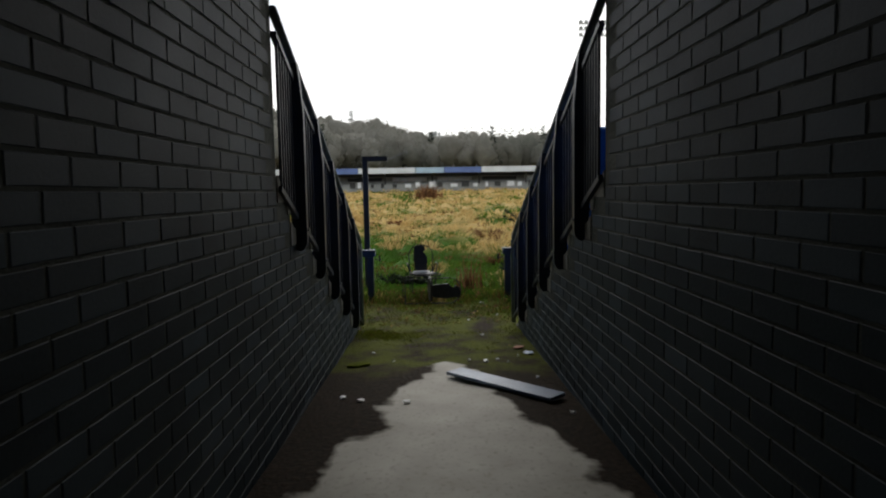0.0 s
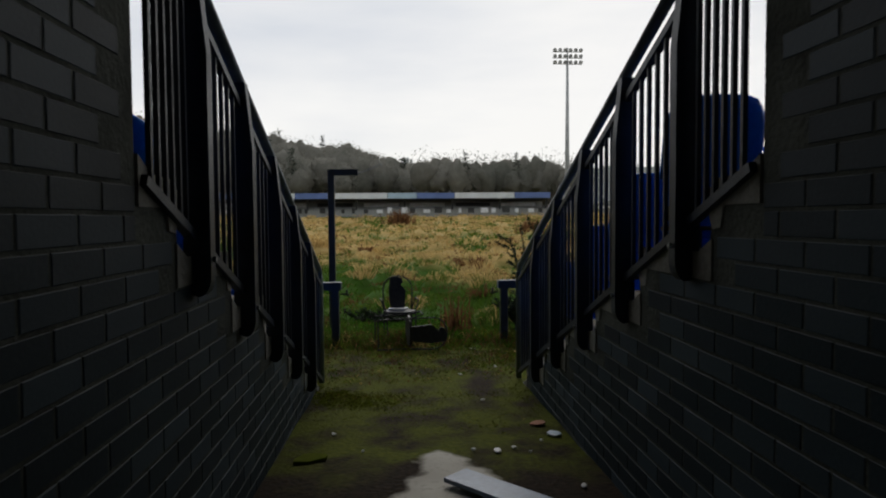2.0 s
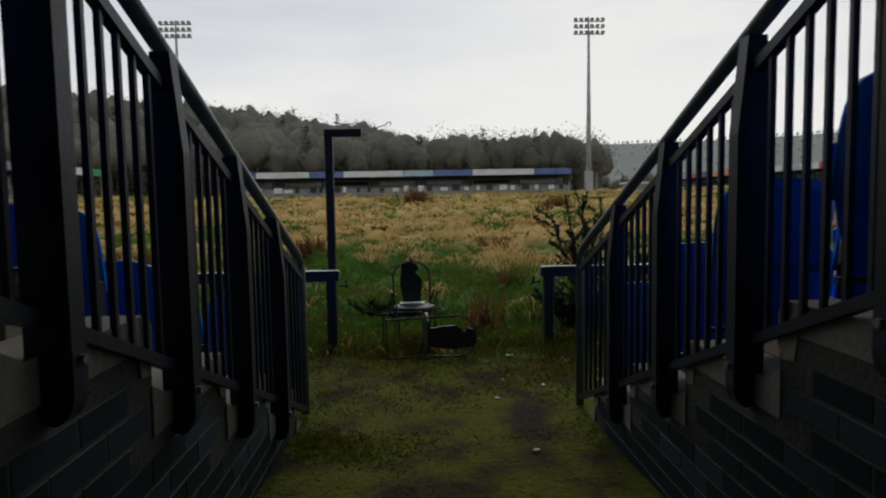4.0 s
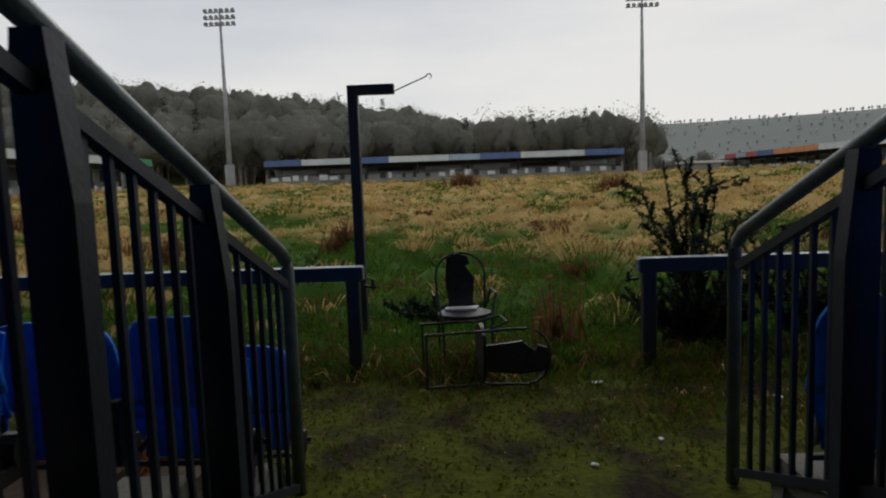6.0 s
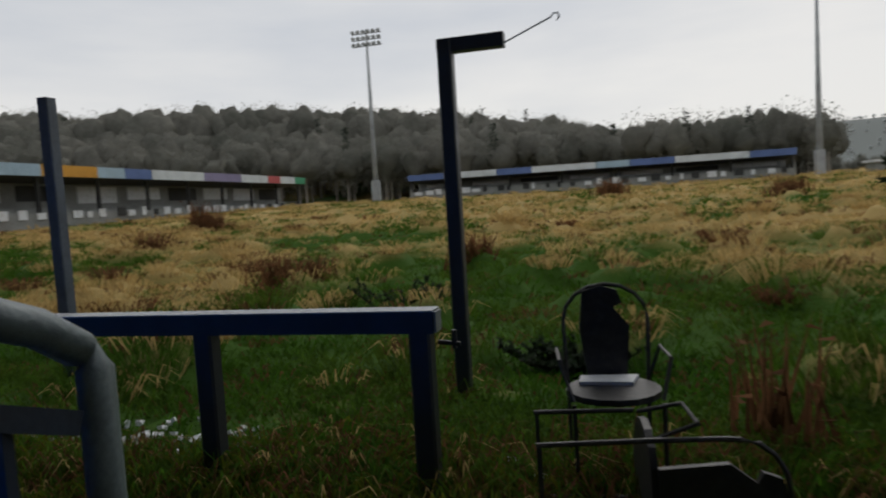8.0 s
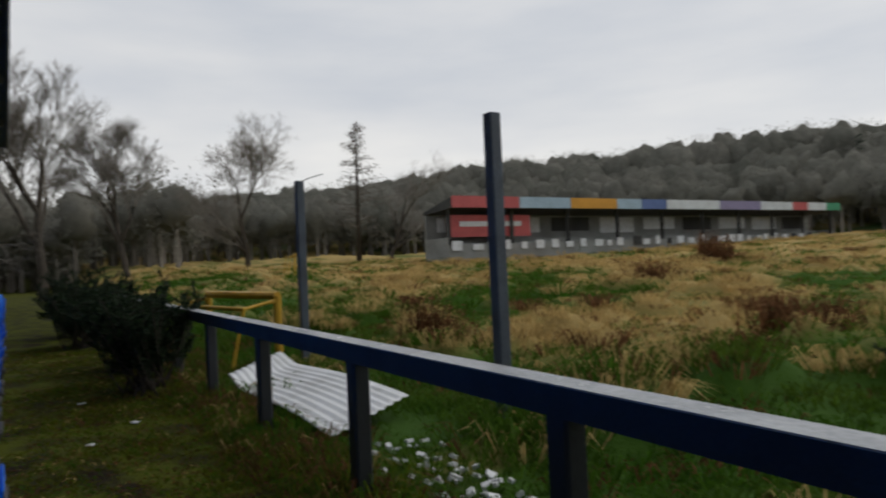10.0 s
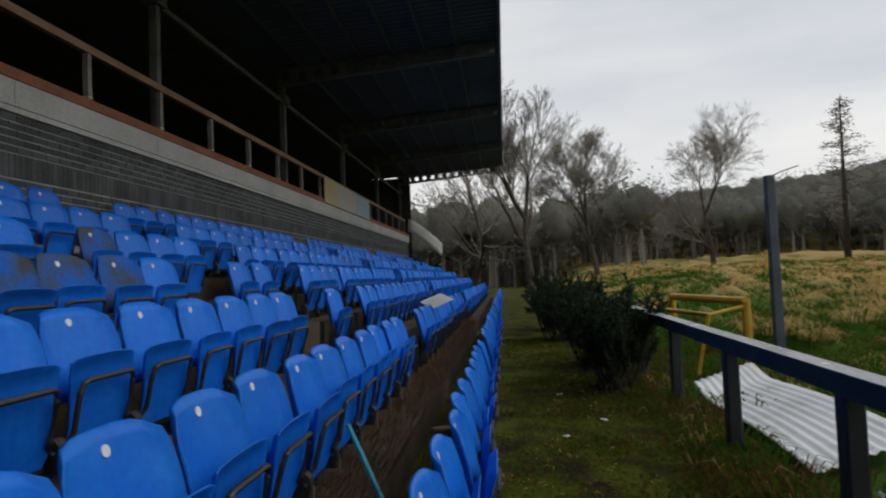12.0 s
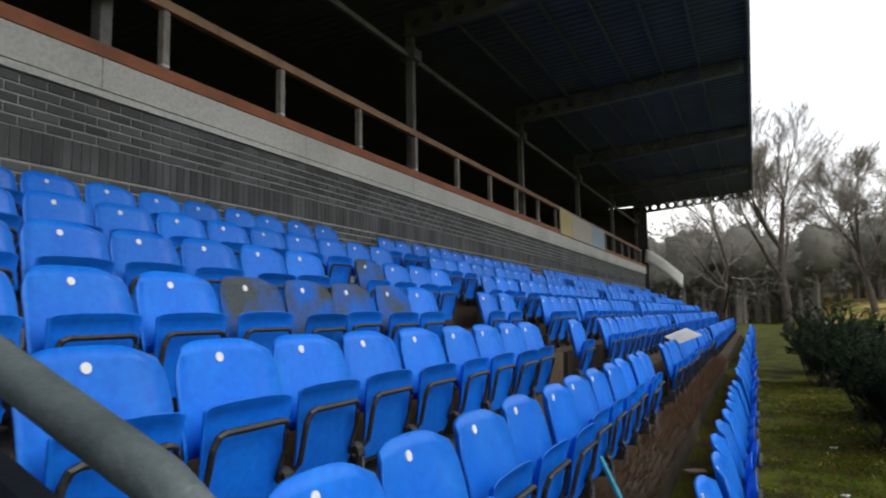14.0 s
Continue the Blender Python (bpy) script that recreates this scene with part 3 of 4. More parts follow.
PAN_EDGE = (0.0, 0.012, 0.05, 0.085, 0.3, 0.5, 0.7, 0.915, 0.95, 0.988, 1.0)
PAN_RISE = (0.0, 0.02, 0.07, 0.13, 0.35, 0.60, 0.80, 0.92, 0.985, 1.0)


def pan_fn(u, v):
    """The folded-up pan: a shallow tray whose rim stands towards the row in front."""
    k = u * (len(PAN_EDGE) - 1)
    i = min(int(k), len(PAN_EDGE) - 2)
    a = 2 * (PAN_EDGE[i] + (PAN_EDGE[i + 1] - PAN_EDGE[i]) * (k - i)) - 1
    k = v * (len(PAN_RISE) - 1)
    i = min(int(k), len(PAN_RISE) - 2)
    f = PAN_RISE[i] + (PAN_RISE[i + 1] - PAN_RISE[i]) * (k - i)
    rim = 0.030 * max(smooth_step(0.90, 0.985, f), smooth_step(0.82, 0.965, abs(a)) * smooth_step(0.0, 0.25, f))
    drop = 0.022 * max(0.0, f - 0.8) / 0.2 * abs(a) ** 6
    return (a * (0.205 + 0.022 * f), 0.085 + 0.045 * f + rim, 0.135 + 0.42 * f - drop), (0, 1, 0.1)


def seat_meshes(nu, nv):
    back = Build().shell(back_fn, nu, nv, 0.014)
    pan = Build().shell(pan_fn, 10, 9, 0.008)
    return back, pan


def bracket_build():
    b = Build()
    b.box(0.252, 0.288, -0.04, 0.01, 0.0, 0.42)
    b.box(0.250, 0.290, -0.03, 0.13, 0.10, 0.15)
    b.prism([(0.06 + 0.045 * math.cos(math.pi * j / 5), 0.18 + 0.06 * math.sin(math.pi * j / 5)) for j in range(10)], 0.243, 0.297, Matrix(((0, 0, 1, 0), (1, 0, 0, 0.04), (0, 1, 0, 0), (0, 0, 0, 1))))
    b.tube([(0.22, 0.115, 0.18), (0.32, 0.115, 0.18)], 0.012, 6)
    b.tube([(-0.27, 0.05, 0.115), (0.27, 0.05, 0.115)], 0.013, 6)
    return b


def plate_build():
    return Build().box(0.262, 0.278, 0.146, 0.152, 0.07, 0.17)


def bar_build():
    return Build().tube([(-0.235, 0.07, 0.16), (-0.19, 0.13, 0.24), (-0.19, 0.165, 0.40), (-0.175, 0.176, 0.44), (-0.15, 0.178, 0.45), (0.15, 0.178, 0.45), (0.175, 0.176, 0.44), (0.19, 0.165, 0.40), (0.19, 0.13, 0.24), (0.235, 0.07, 0.16)], 0.0135, 6)


def dot_build():
    p = [(0.019 * math.cos(2 * math.pi * j / 12), 0.019 * math.sin(2 * math.pi * j / 12)) for j in range(12)]
    return Build().prism(p, -0.006, 0.005, Matrix(((1, 0, 0, 0), (0, 1, 0, -0.016), (0, 0, 1, 0.695), (0, 0, 0, 1))) @ pose(0, 0, 0, -76, 0, 0))


sb, sp = seat_meshes(10, 8)
SEAT_BACK, SEAT_PAN = sb.mesh("backrest", M_SEAT, True), sp.mesh("seat_pan", M_SEATPAN, True)
GRIME_BACK = sb.mesh("grimy_backrest", M_GRIME, True)
SEAT_PLATE = plate_build().mesh("hinge_plate", M_GALV)
SEAT_BRACKET, SEAT_BAR, SEAT_DOT = bracket_build().mesh("bracket", M_BLACK), bar_build().mesh("pan_bar", M_BLACK), dot_build().mesh("number_disc", M_WHITE)


def make_seat(m, grimy=False, tilt=0.0, pan=True):
    label = "grime-stained blue plastic tip-up stadium seat" if grimy else "blue plastic tip-up stadium seat folded up"
    s = thing("stadium_seat", m, label, "seat", "stand seats")
    part("backrest", GRIME_BACK if grimy else SEAT_BACK, None, s)
    part("number_disc", SEAT_DOT, None, s, "white number disc")
    br = part("bracket", SEAT_BRACKET, None, s, "black steel bracket")
    part("hinge_plate", SEAT_PLATE, None, br, "bare steel hinge plate")
    if pan:
        p = part("seat_pan", SEAT_PAN, None, s)
        bar = part("pan_bar", SEAT_BAR, None, p, "black steel bar")
        if tilt:
            p.matrix_basis = Matrix.Translation((0, 0.09, 0.2)) @ pose(0, 0, 0, -tilt, 0, 0) @ Matrix.Translation((0, -0.09, -0.2))
    return s


GAPS = [(-8.85, -7.90), (-17.6, -16.7), (-26.6, -25.7), (-35.2, -34.4)]
MISSING = {(2, 11), (2, 12), (3, 10), (3, 11), (4, 9), (1, 13)}
ROW_SHIFT = (0.06, 0.06, 0.0, -0.02, -0.08, -0.12, -0.17)


def seat_rows():
    sb2, sp2 = seat_meshes(5, 4)
    far = {-1: (Build(), Build(), Build()), 1: (Build(), Build(), Build())}
    r = random.Random(3)
    for k in range(ROWS):
        offset = ROW_SHIFT[k]
        for side in (-1, 1):
            i = 0
            while True:
                x = side * (1.28 + (offset if side < 0 else 0.08) + 0.54 * i)
                if x < STAND_L + 0.6 or x > STAND_R - 1:
                    break
                i += 1
                if any(a < x < c for a, c in GAPS) or abs(x) < 1.34 or (k == ROWS - 1 and abs(x) < 1.6) or (k == 0 and 0 < x < 1.6):
                    continue
                if side < 0 and (k, i) in MISSING:
                    continue
                place = Matrix.Translation((x, row_y(k) + r.uniform(-0.008, 0.008), row_z(k) + (0.0 if k else 0.0))) @ pose(0, 0, 0, r.uniform(-1.5, 1.5), 0, r.uniform(-1.5, 1.5))
                if (side < 0 and x > -18) or (side > 0 and x < 4):
                    grimy = side < 0 and ((k == 3 and -5.3 < x < -3.1) or (k == 4 and -6.6 < x < -5.3))
                    make_seat(place, grimy, r.choice((0, 0, 0, 0, 2, 4, 7)), r.random() > 0.02)
                else:
                    far_back, far_pan, far_br = far[side]
                    for src, dst in ((sb2, far_back), (sp2, far_pan)):
                        dst.add([place @ Vector(p) for p in src.v], src.f)
                    far_br.box(0.25, 0.29, -0.03, 0.12, 0, 0.24, place).box(-0.18, 0.18, 0.165, 0.185, 0.44, 0.465, place)
    for side, nm in ((-1, "seat_rows"), (1, "far_seat_rows")):
        rest = thing(nm, None, "long rows of blue plastic stadium seats", "seats", "stand seats", "stuff")
        for pn, b, m in zip(("backrests", "seat_pans", "brackets"), far[side], (M_SEAT, M_SEATPAN, M_BLACK)):
            part(pn, b, m, rest, "", pn != "brackets", "stuff")


seat_rows()


# ---- pitch barrier ----
def barrier(x_end, x_far, posts, name_label):
    f = thing("pitch_barrier", None, name_label, "barrier", "pitch barriers")
    y, zt = 8.70, 0.80
    a, c = sorted((x_end, x_far))
    part("rail", Build().box(a, c, y - 0.055, y + 0.055, zt - 0.115, zt - 0.006, None), M_BLUESTEEL, f, "dark blue box-section rail")
    part("rail_cap", Build().box(a, c, y - 0.062, y + 0.062, zt - 0.006, zt), M_WETTOP, f, "wet top face of the rail, coloured pale for reflected sky")
    for x in posts:
        part("post", Build().box(x - 0.055, x + 0.055, y - 0.05, y + 0.05, -0.4, zt - 0.116, None, 0.012), M_BLUESTEEL, f)
    s = 1 if x_end < 0 else -1
    part("latch_plate", Build().box(x_end + (0.002 if s > 0 else -0.012), x_end + (0.012 if s > 0 else -0.002), y - 0.05, y + 0.05, zt - 0.11, zt - 0.01), M_GALV, f, "grey end plate")
    part("latch", Build().tube([(x_end, y + 0.02, zt - 0.17), (x_end + s * 0.11, y + 0.02, zt - 0.18)], 0.012, 6).tube([(x_end + s * 0.08, y + 0.02, zt - 0.20), (x_end + s * 0.08, y + 0.02, zt - 0.11)], 0.014, 6), M_BLACK, f, "black gate latch")


barrier(-1.07, -37.0, [-1.15, -2.36] + [-4.08 - 1.82 * i for i in range(18)], "dark blue steel pitch barrier with box-section rail")
barrier(1.16, 30.0, [1.24] + [3.2 + 1.95 * i for i in range(13)], "dark blue steel pitch barrier beside a gorse bush")


# ---- tall posts along the pitch ----
def tall_post(x, y, arm, wire, label):
    z0 = ground_z(x, y)
    p = thing("net_post", pose(x, y, 0), label, "post", "net posts")
    part("post", Build().box(-0.055, 0.055, -0.055, 0.055, z0 - 0.3, 2.50 if arm else 2.42, None, 0.01), M_BLUESTEEL if arm else M_NETPOST, p)
    if arm:
        part("arm", Build().box(-0.055, 0.44, -0.05, 0.05, 2.41, 2.51), M_BLUESTEEL, p, "square steel arm")
        w = [(0.42, 0, 2.43), (0.78, 0, 2.575), (0.80, 0, 2.60), (0.83, 0, 2.60), (0.84, 0, 2.57), (0.82, 0, 2.55)]
    else:
        w = [(0.04, 0, 2.40), (0.3, 0.02, 2.42), (0.75, 0.05, 2.42)]
    if wire:
        part("wire", Build().tube(w, 0.007, 5), M_GALV, p, "bent wire end")


tall_post(-1.37, 10.45, True, True, "dark blue steel post with a square arm and bent wire")
tall_post(-4.92, 10.36, False, False, "grey-blue steel box post standing in long grass")
tall_post(-9.33, 10.30, False, True, "grey-blue steel box post with loose wire at its top")


# ---- chairs left at the gate ----
def gate_chair(m, label, with_cushion):
    c = thing("garden_chair", m, label, "chair", "abandoned chairs")
    for s in (-1, 1):
        part("leg", Build().tube([(s * 0.20, 0.20, 0.0), (s * 0.205, 0.19, 0.45)], 0.011, 6), M_BLACK, c)
        part("leg", Build().tube([(s * 0.20, -0.21, 0.0), (s * 0.205, -0.19, 0.45)], 0.011, 6), M_BLACK, c)
        part("arm_rest", Build().tube([(s * 0.20, -0.18, 0.45), (s * 0.26, -0.16, 0.64), (s * 0.26, 0.10, 0.64), (s * 0.205, 0.17, 0.46)], 0.010, 6), M_BLACK, c)
    part("foot_bar", Build().tube([(-0.20, 0.20, 0.015), (0.20, 0.20, 0.015)], 0.010, 6), M_BLACK, c)
    part("foot_bar", Build().tube([(-0.20, -0.21, 0.015), (0.20, -0.21, 0.015)], 0.010, 6), M_BLACK, c)
    hoop = [(-0.205, -0.19, 0.45), (-0.215, -0.21, 0.72)] + [(0.215 * -math.cos(math.pi * j / 8), -0.22, 0.78 + 0.18 * math.sin(math.pi * j / 8)) for j in range(9)] + [(0.215, -0.21, 0.72), (0.205, -0.19, 0.45)]
    part("back_hoop", Build().tube(hoop, 0.011, 6), M_BLACK, c, "bent tube back frame")
    part("seat", Build().prism([(0.23 * math.cos(2 * math.pi * j / 16), 0.215 * math.sin(2 * math.pi * j / 16)) for j in range(16)], 0.445, 0.475), M_BLACK, c, "black padded seat")
    back = [(-0.10, 0.47), (0.10, 0.47), (0.135, 0.72), (0.115, 0.93), (0.02, 0.955), (-0.06, 0.93), (-0.085, 0.86), (-0.04, 0.84), (-0.12, 0.74)]
    part("back_pad", Build().prism(back, -0.225, -0.195, Matrix(((1, 0, 0, 0), (0, 0, 1, 0), (0, 1, 0, 0), (0, 0, 0, 1)))), M_BLACK, c, "torn black back panel")
    if with_cushion:
        part("cushion", Build().prism([(-0.15, -0.16), (0.14, -0.17), (0.16, -0.05), (-0.10, -0.02)], 0.476, 0.495), M_LITTER, c, "flattened white padding")


gate_chair(pose(-0.25, 8.92, -0.12, 0, 0, 188), "black tubular garden chair with torn back, standing upright", True)
gate_chair(pose(-0.58, 8.42, 0.12, 0, 90, 8), "black tubular garden chair lying on its side in grass", False)


# ---- loose plank and litter ----
plank = thing("plank", pose(0.525, 3.02, ground_z(0.5, 3.0) + 0.035, 1, -1, -49), "wet blue-grey board lying across the path", "board")
part("board", Build().box(-0.62, 0.62, -0.10, 0.10, -0.014, 0.014), mat("wet_blue_board", (0.10, 0.16, 0.26), (0.07, 0.10, 0.16), 0.4, scale=3, fine=30), plank)


def litter(name, x, y, size, label, material=None, lift=0.012):
    r = random.Random(int(x * 977 + y * 131))
    n = 7
    pts = [(size * r.uniform(0.55, 1.0) * math.cos(2 * math.pi * j / n), size * 0.7 * r.uniform(0.55, 1.0) * math.sin(2 * math.pi * j / n)) for j in range(n)]
    k = Build()
    top = [(px, py, r.uniform(0.004, 0.012) * (1 + size * 4)) for px, py in pts]
    low = [(px, py, 0) for px, py in pts]
    k.add(low + top + [(0, 0, 0.014)], [tuple(range(n - 1, -1, -1))] + [(j, (j + 1) % n, n + (j + 1) % n, n + j) for j in range(n)] + [(n + j, n + (j + 1) % n, 2 * n) for j in range(n)])
    t = thing(name, pose(x, y, ground_z(x, y) + lift, 0, 0, r.uniform(0, 360)), label, "litter", "litter")
    part("scrap", k, material or M_LITTER, t)


for x, y, s in ((-0.30, 2.55, 0.05), (-0.85, 2.75, 0.05), (-0.68, 2.62, 0.045), (0.47, 4.05, 0.045), (0.60, 4.12, 0.03), (0.70, 4.02, 0.02), (0.30, 4.1, 0.025), (0.84, 4.3, 0.02), (-0.75, 4.6, 0.03), (-0.5, 4.15, 0.02),
                (0.55, 5.6, 0.03), (0.9, 3.35, 0.03), (0.98, 2.2, 0.03), (1.9, 7.9, 0.05), (0.45, 6.9, 0.03), (0.9, 7.2, 0.03), (-4.9, 7.6, 0.05), (-7.2, 7.9, 0.06), (-8.6, 7.55, 0.06), (-6.6, 7.5, 0.05), (-0.8, 9.1, 0.07), (-0.62, 8.9, 0.05), (0.75, 8.35, 0.05)):
    litter("litter_scrap", x, y, s, "small pale scrap of litter on the ground")
litter("paper_bag", 0.98, 4.45, 0.10, "crumpled pale blue paper bag against the wall", mat("pale_blue_paper", (0.50, 0.60, 0.70), None, 0.6))
litter("mossy_clod", -0.85, 4.0, 0.16, "dark mossy clod of earth beside the wall", M_MOSS)
litter("red_rag", 0.9, 4.75, 0.09, "small red-brown rag beside the wall", M_RUST)
litter("wood_offcut", -6.3, 6.45, 0.12, "pale broken timber offcut among weeds", M_TIMBER, 0.15)
pp = thing("paper_sheet", pose(-10.6, 5.95, row_z(1) + 0.80, 20, 10, 30), "white sheet of paper lying on seat backs", "paper")
part("sheet", Build().box(-0.25, 0.25, -0.18, 0.18, -0.004, 0.004), M_LITTER, pp)
strap = thing("teal_strap", None, "teal webbing strap trailing between seat rows", "strap")
part("strap", Build().tube([(-4.55, 6.02, 0.50), (-4.35, 6.15, 0.36), (-4.1, 6.32, 0.16), (-3.85, 6.42, 0.06), (-3.6, 6.50, 0.10), (-3.45, 6.6, 0.2)], 0.018, 6), M_TEAL, strap)


# ---- fallen white sheet and rubbish by the barrier ----
def corrugated():
    a, bq = Vector((-5.2, 8.97, 0)), Vector((-8.3, 9.0, 0))
    c, d = Vector((-9.05, 9.85, 0)), Vector((-5.7, 9.90, 0))
    n, m = 40, 24
    b = Build()

    def fn(u, v):
        p = (a * (1 - u) + bq * u) * (1 - v) + (d * (1 - u) + c * u) * v
        z = -0.02 + 0.10 * v + 0.009 * math.sin(v * 2 * math.pi * 9) + 0.03 * math.sin(u * 5) + 0.10 * smooth_step(0.8, 1.0, u)
        return (p.x, p.y, z), (0, 0, 1)

    b.shell(fn, n, 54, 0.008)
    return b


s = thing("corrugated_sheet", None, "dirty white corrugated sheet lying in long grass", "roof sheet")
part("sheet", corrugated(), M_WHITESHEET, s, "", True)
foam = Build()
for i in range(100):
    x = rng.uniform(-4.9, -2.3)
    y = 9.15 + 0.30 * rng.random() + (x + 4.9) * -0.06 + rng.gauss(0, 0.12)
    a = rng.uniform(0.01, 0.036)
    foam.box(-a, a, -a * 0.6, a * 0.6, -0.012, 0.012, pose(x, y, ground_z(x, y) + 0.02 + rng.uniform(0, 0.05), rng.uniform(-30, 30), rng.uniform(-30, 30), rng.uniform(0, 180)))
stuff("broken_foam", foam, M_LITTER, "scattered white broken foam pieces in the grass", "rubbish")

# curled sheet hanging off the far end of the stand
cs = thing("bent_sheet", None, "bent pale metal sheet hanging at the end of the stand", "metal sheet")
part("sheet", Build().shell(lambda u, v: ((-37.2 - 0.5 * v, 1.5 + 1.9 * u, 4.05 - 1.5 * u ** 1.3 + 0.75 * v), (1, 0.3, 0)), 8, 3, 0.02), M_BAND, cs, "", True)


# ---- small goals ----
def goal(p, q, h, label):
    g = thing("small_goal", None, label, "goal", "yellow goals")
    p, q = Vector(p), Vector(q)
    side = Vector((-(q - p).y, (q - p).x, 0)).normalized() * 0.5
    r = 0.058
    part("post", Build().tube([p, p + Vector((0, 0, h))], r), M_YELLOW, g)
    part("post", Build().tube([q, q + Vector((0, 0, h))], r), M_YELLOW, g)
    part("crossbar", Build().tube([p + Vector((0, 0, h)), q + Vector((0, 0, h))], r), M_YELLOW, g)
    for o in (p, q):
        part("stay", Build().tube([o + Vector((0, 0, h - 0.06)), o + side + Vector((0, 0, h - 0.15)), o + side * 1.4], 0.03), M_YELLOW, g)
    part("rear_bar", Build().tube([p + side * 1.0 + Vector((0, 0, h - 0.15)), q + side + Vector((0, 0, h - 0.15))], 0.03), M_YELLOW, g)


goal((-9.6, 10.02, -0.15), (-11.9, 9.6, -0.15), 1.0, "small yellow steel goal behind the barrier")
goal((-36.5, 20.0, 0.5), (-39.0, 20.6, 0.5), 1.5, "small yellow goal far off in the field")


# ---- stands round the pitch ----
def far_stand(m, length, base, fascia_lo, fascia_hi, depth, boards, label, gable=None, seats=True):
    """A low covered stand along local x from 0 to length, open towards local -y."""
    s = thing("terrace_stand", m, label, "stand", "stands round the pitch")
    part("rear_wall", Build().box(0, length, depth, depth + 0.2, base - 2, fascia_lo - 0.3), M_FARGREY, s, "grey cladding rear wall")
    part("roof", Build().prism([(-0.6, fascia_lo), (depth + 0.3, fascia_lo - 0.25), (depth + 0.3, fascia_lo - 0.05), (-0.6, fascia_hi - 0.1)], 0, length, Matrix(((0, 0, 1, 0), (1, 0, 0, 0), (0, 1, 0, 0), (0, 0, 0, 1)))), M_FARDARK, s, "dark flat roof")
    part("front_wall", Build().box(0, length, 0.0, 0.15, base - 2, base + 0.55), M_FARGREY, s, "pale grey low front wall")
    for i in range(3):
        part("step", Build().box(0.1, length - 0.1, 0.16 + i * depth / 3.2, depth, base - 2, base + 0.35 * (i + 1)), M_FARGREY, s)
    for x0, wdt in ((0.0, 0.2), (length - 0.2, 0.2)):
        part("end_wall", Build().box(x0, x0 + wdt, 0.2, depth, base - 2, base + 1.1), gable or M_FARGREY, s)
    n = max(4, int(length / 6))
    for i in range(n + 1):
        x = 0.3 + (length - 0.6) * i / n
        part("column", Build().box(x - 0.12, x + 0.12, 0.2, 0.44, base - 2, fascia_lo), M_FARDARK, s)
    x, r = 0.0, random.Random(int(length * 10))
    i = 0
    while x < length - 0.5:
        col, w = boards[i % len(boards)]
        w = min(w, length - x)
        part("advert_board", Build().box(x + 0.03, x + w - 0.03, -0.75, -0.62, fascia_lo + 0.02, fascia_hi), BOARD[col], s, "faded %s advertising board" % col)
        x += w
        i += 1
    for i in range(n):
        x = 0.3 + (length - 0.6) * (i + 0.12) / n
        lift = (fascia_lo - base) * r.uniform(0.42, 0.52)
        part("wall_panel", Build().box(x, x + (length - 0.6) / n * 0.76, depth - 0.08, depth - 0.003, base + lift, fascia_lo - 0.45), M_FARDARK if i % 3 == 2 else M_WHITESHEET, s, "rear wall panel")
    if seats:
        for i in range(int(length / 1.6)):
            x = 0.6 + i * 1.6 + r.uniform(-0.3, 0.3)
            w, h = r.uniform(0.4, 1.1), r.uniform(0.25, 0.6)
            part("broken_panel", Build().box(x, min(length, x + w), -0.12, -0.05, base + 0.1, base + 0.3 + h, None), r.choice((M_WHITESHEET, M_FARDARK, M_WHITESHEET)), s, "broken dark or white panel")
    return s


BOARD = {n: mat(n + "_board", c, tuple(q * 0.8 for q in c), 0.6, scale=0.8, fine=8, bump=0) for n, c in
         (("white", (0.62, 0.66, 0.68)), ("blue", (0.10, 0.16, 0.36)), ("red", (0.50, 0.10, 0.10)), ("amber", (0.62, 0.30, 0.03)), ("green", (0.06, 0.30, 0.16)), ("sky", (0.35, 0.48, 0.58)), ("violet", (0.25, 0.22, 0.36)), ("orange", (0.60, 0.26, 0.12)))}
far_stand(pose(-26.7, 90, 0), 47.0, 2.5, 4.55, 5.35, 4.5, [("blue", 5), ("white", 7), ("blue", 4.5), ("white", 8), ("sky", 4), ("blue", 5.2), ("white", 8.3), ("blue", 3)], "long low grey stand with blue and white boards")
far_stand(pose(-42, 33.6, 0, 0, 0, 90), 55.0, 1.85, 5.15, 6.05, 3.2, [("red", 6.4), ("sky", 5.5), ("amber", 5.5), ("sky", 3.2), ("blue", 3.4), ("white", 8), ("violet", 7), ("white", 6), ("red", 3), ("white", 4), ("green", 5), ("sky", 6)], "low covered stand with coloured boards behind the goal")
far_stand(pose(48, 130, 0, 0, 0, -90), 62.0, 2.3, 4.35, 5.15, 5.0, [("white", 4), ("red", 5), ("sky", 4), ("red", 4), ("blue", 6), ("orange", 8), ("orange", 5), ("white", 8), ("sky", 4)], "low covered stand with red and orange boards")
red = thing("kiosk", None, "faded red kiosk front in the end of the stand", "kiosk")
part("front", Build().box(-42.60, -42.45, 33.9, 42.0, 3.0, 4.7), BOARD["red"], red, "faded red panel")
part("window_strip", Build().box(-42.44, -42.40, 35.0, 41.0, 3.8, 4.2), M_WHITESHEET, red, "pale strip sign")
hut = thing("small_hut", None, "small pale hut beyond the pitch corner", "hut")
part("body", Build().box(26.5, 30.5, 84, 87, 1.5, 3.0), M_FARGREY, hut)
part("roof", Build().box(26.2, 30.8, 83.7, 87.3, 3.0, 3.25), M_WHITESHEET, hut)


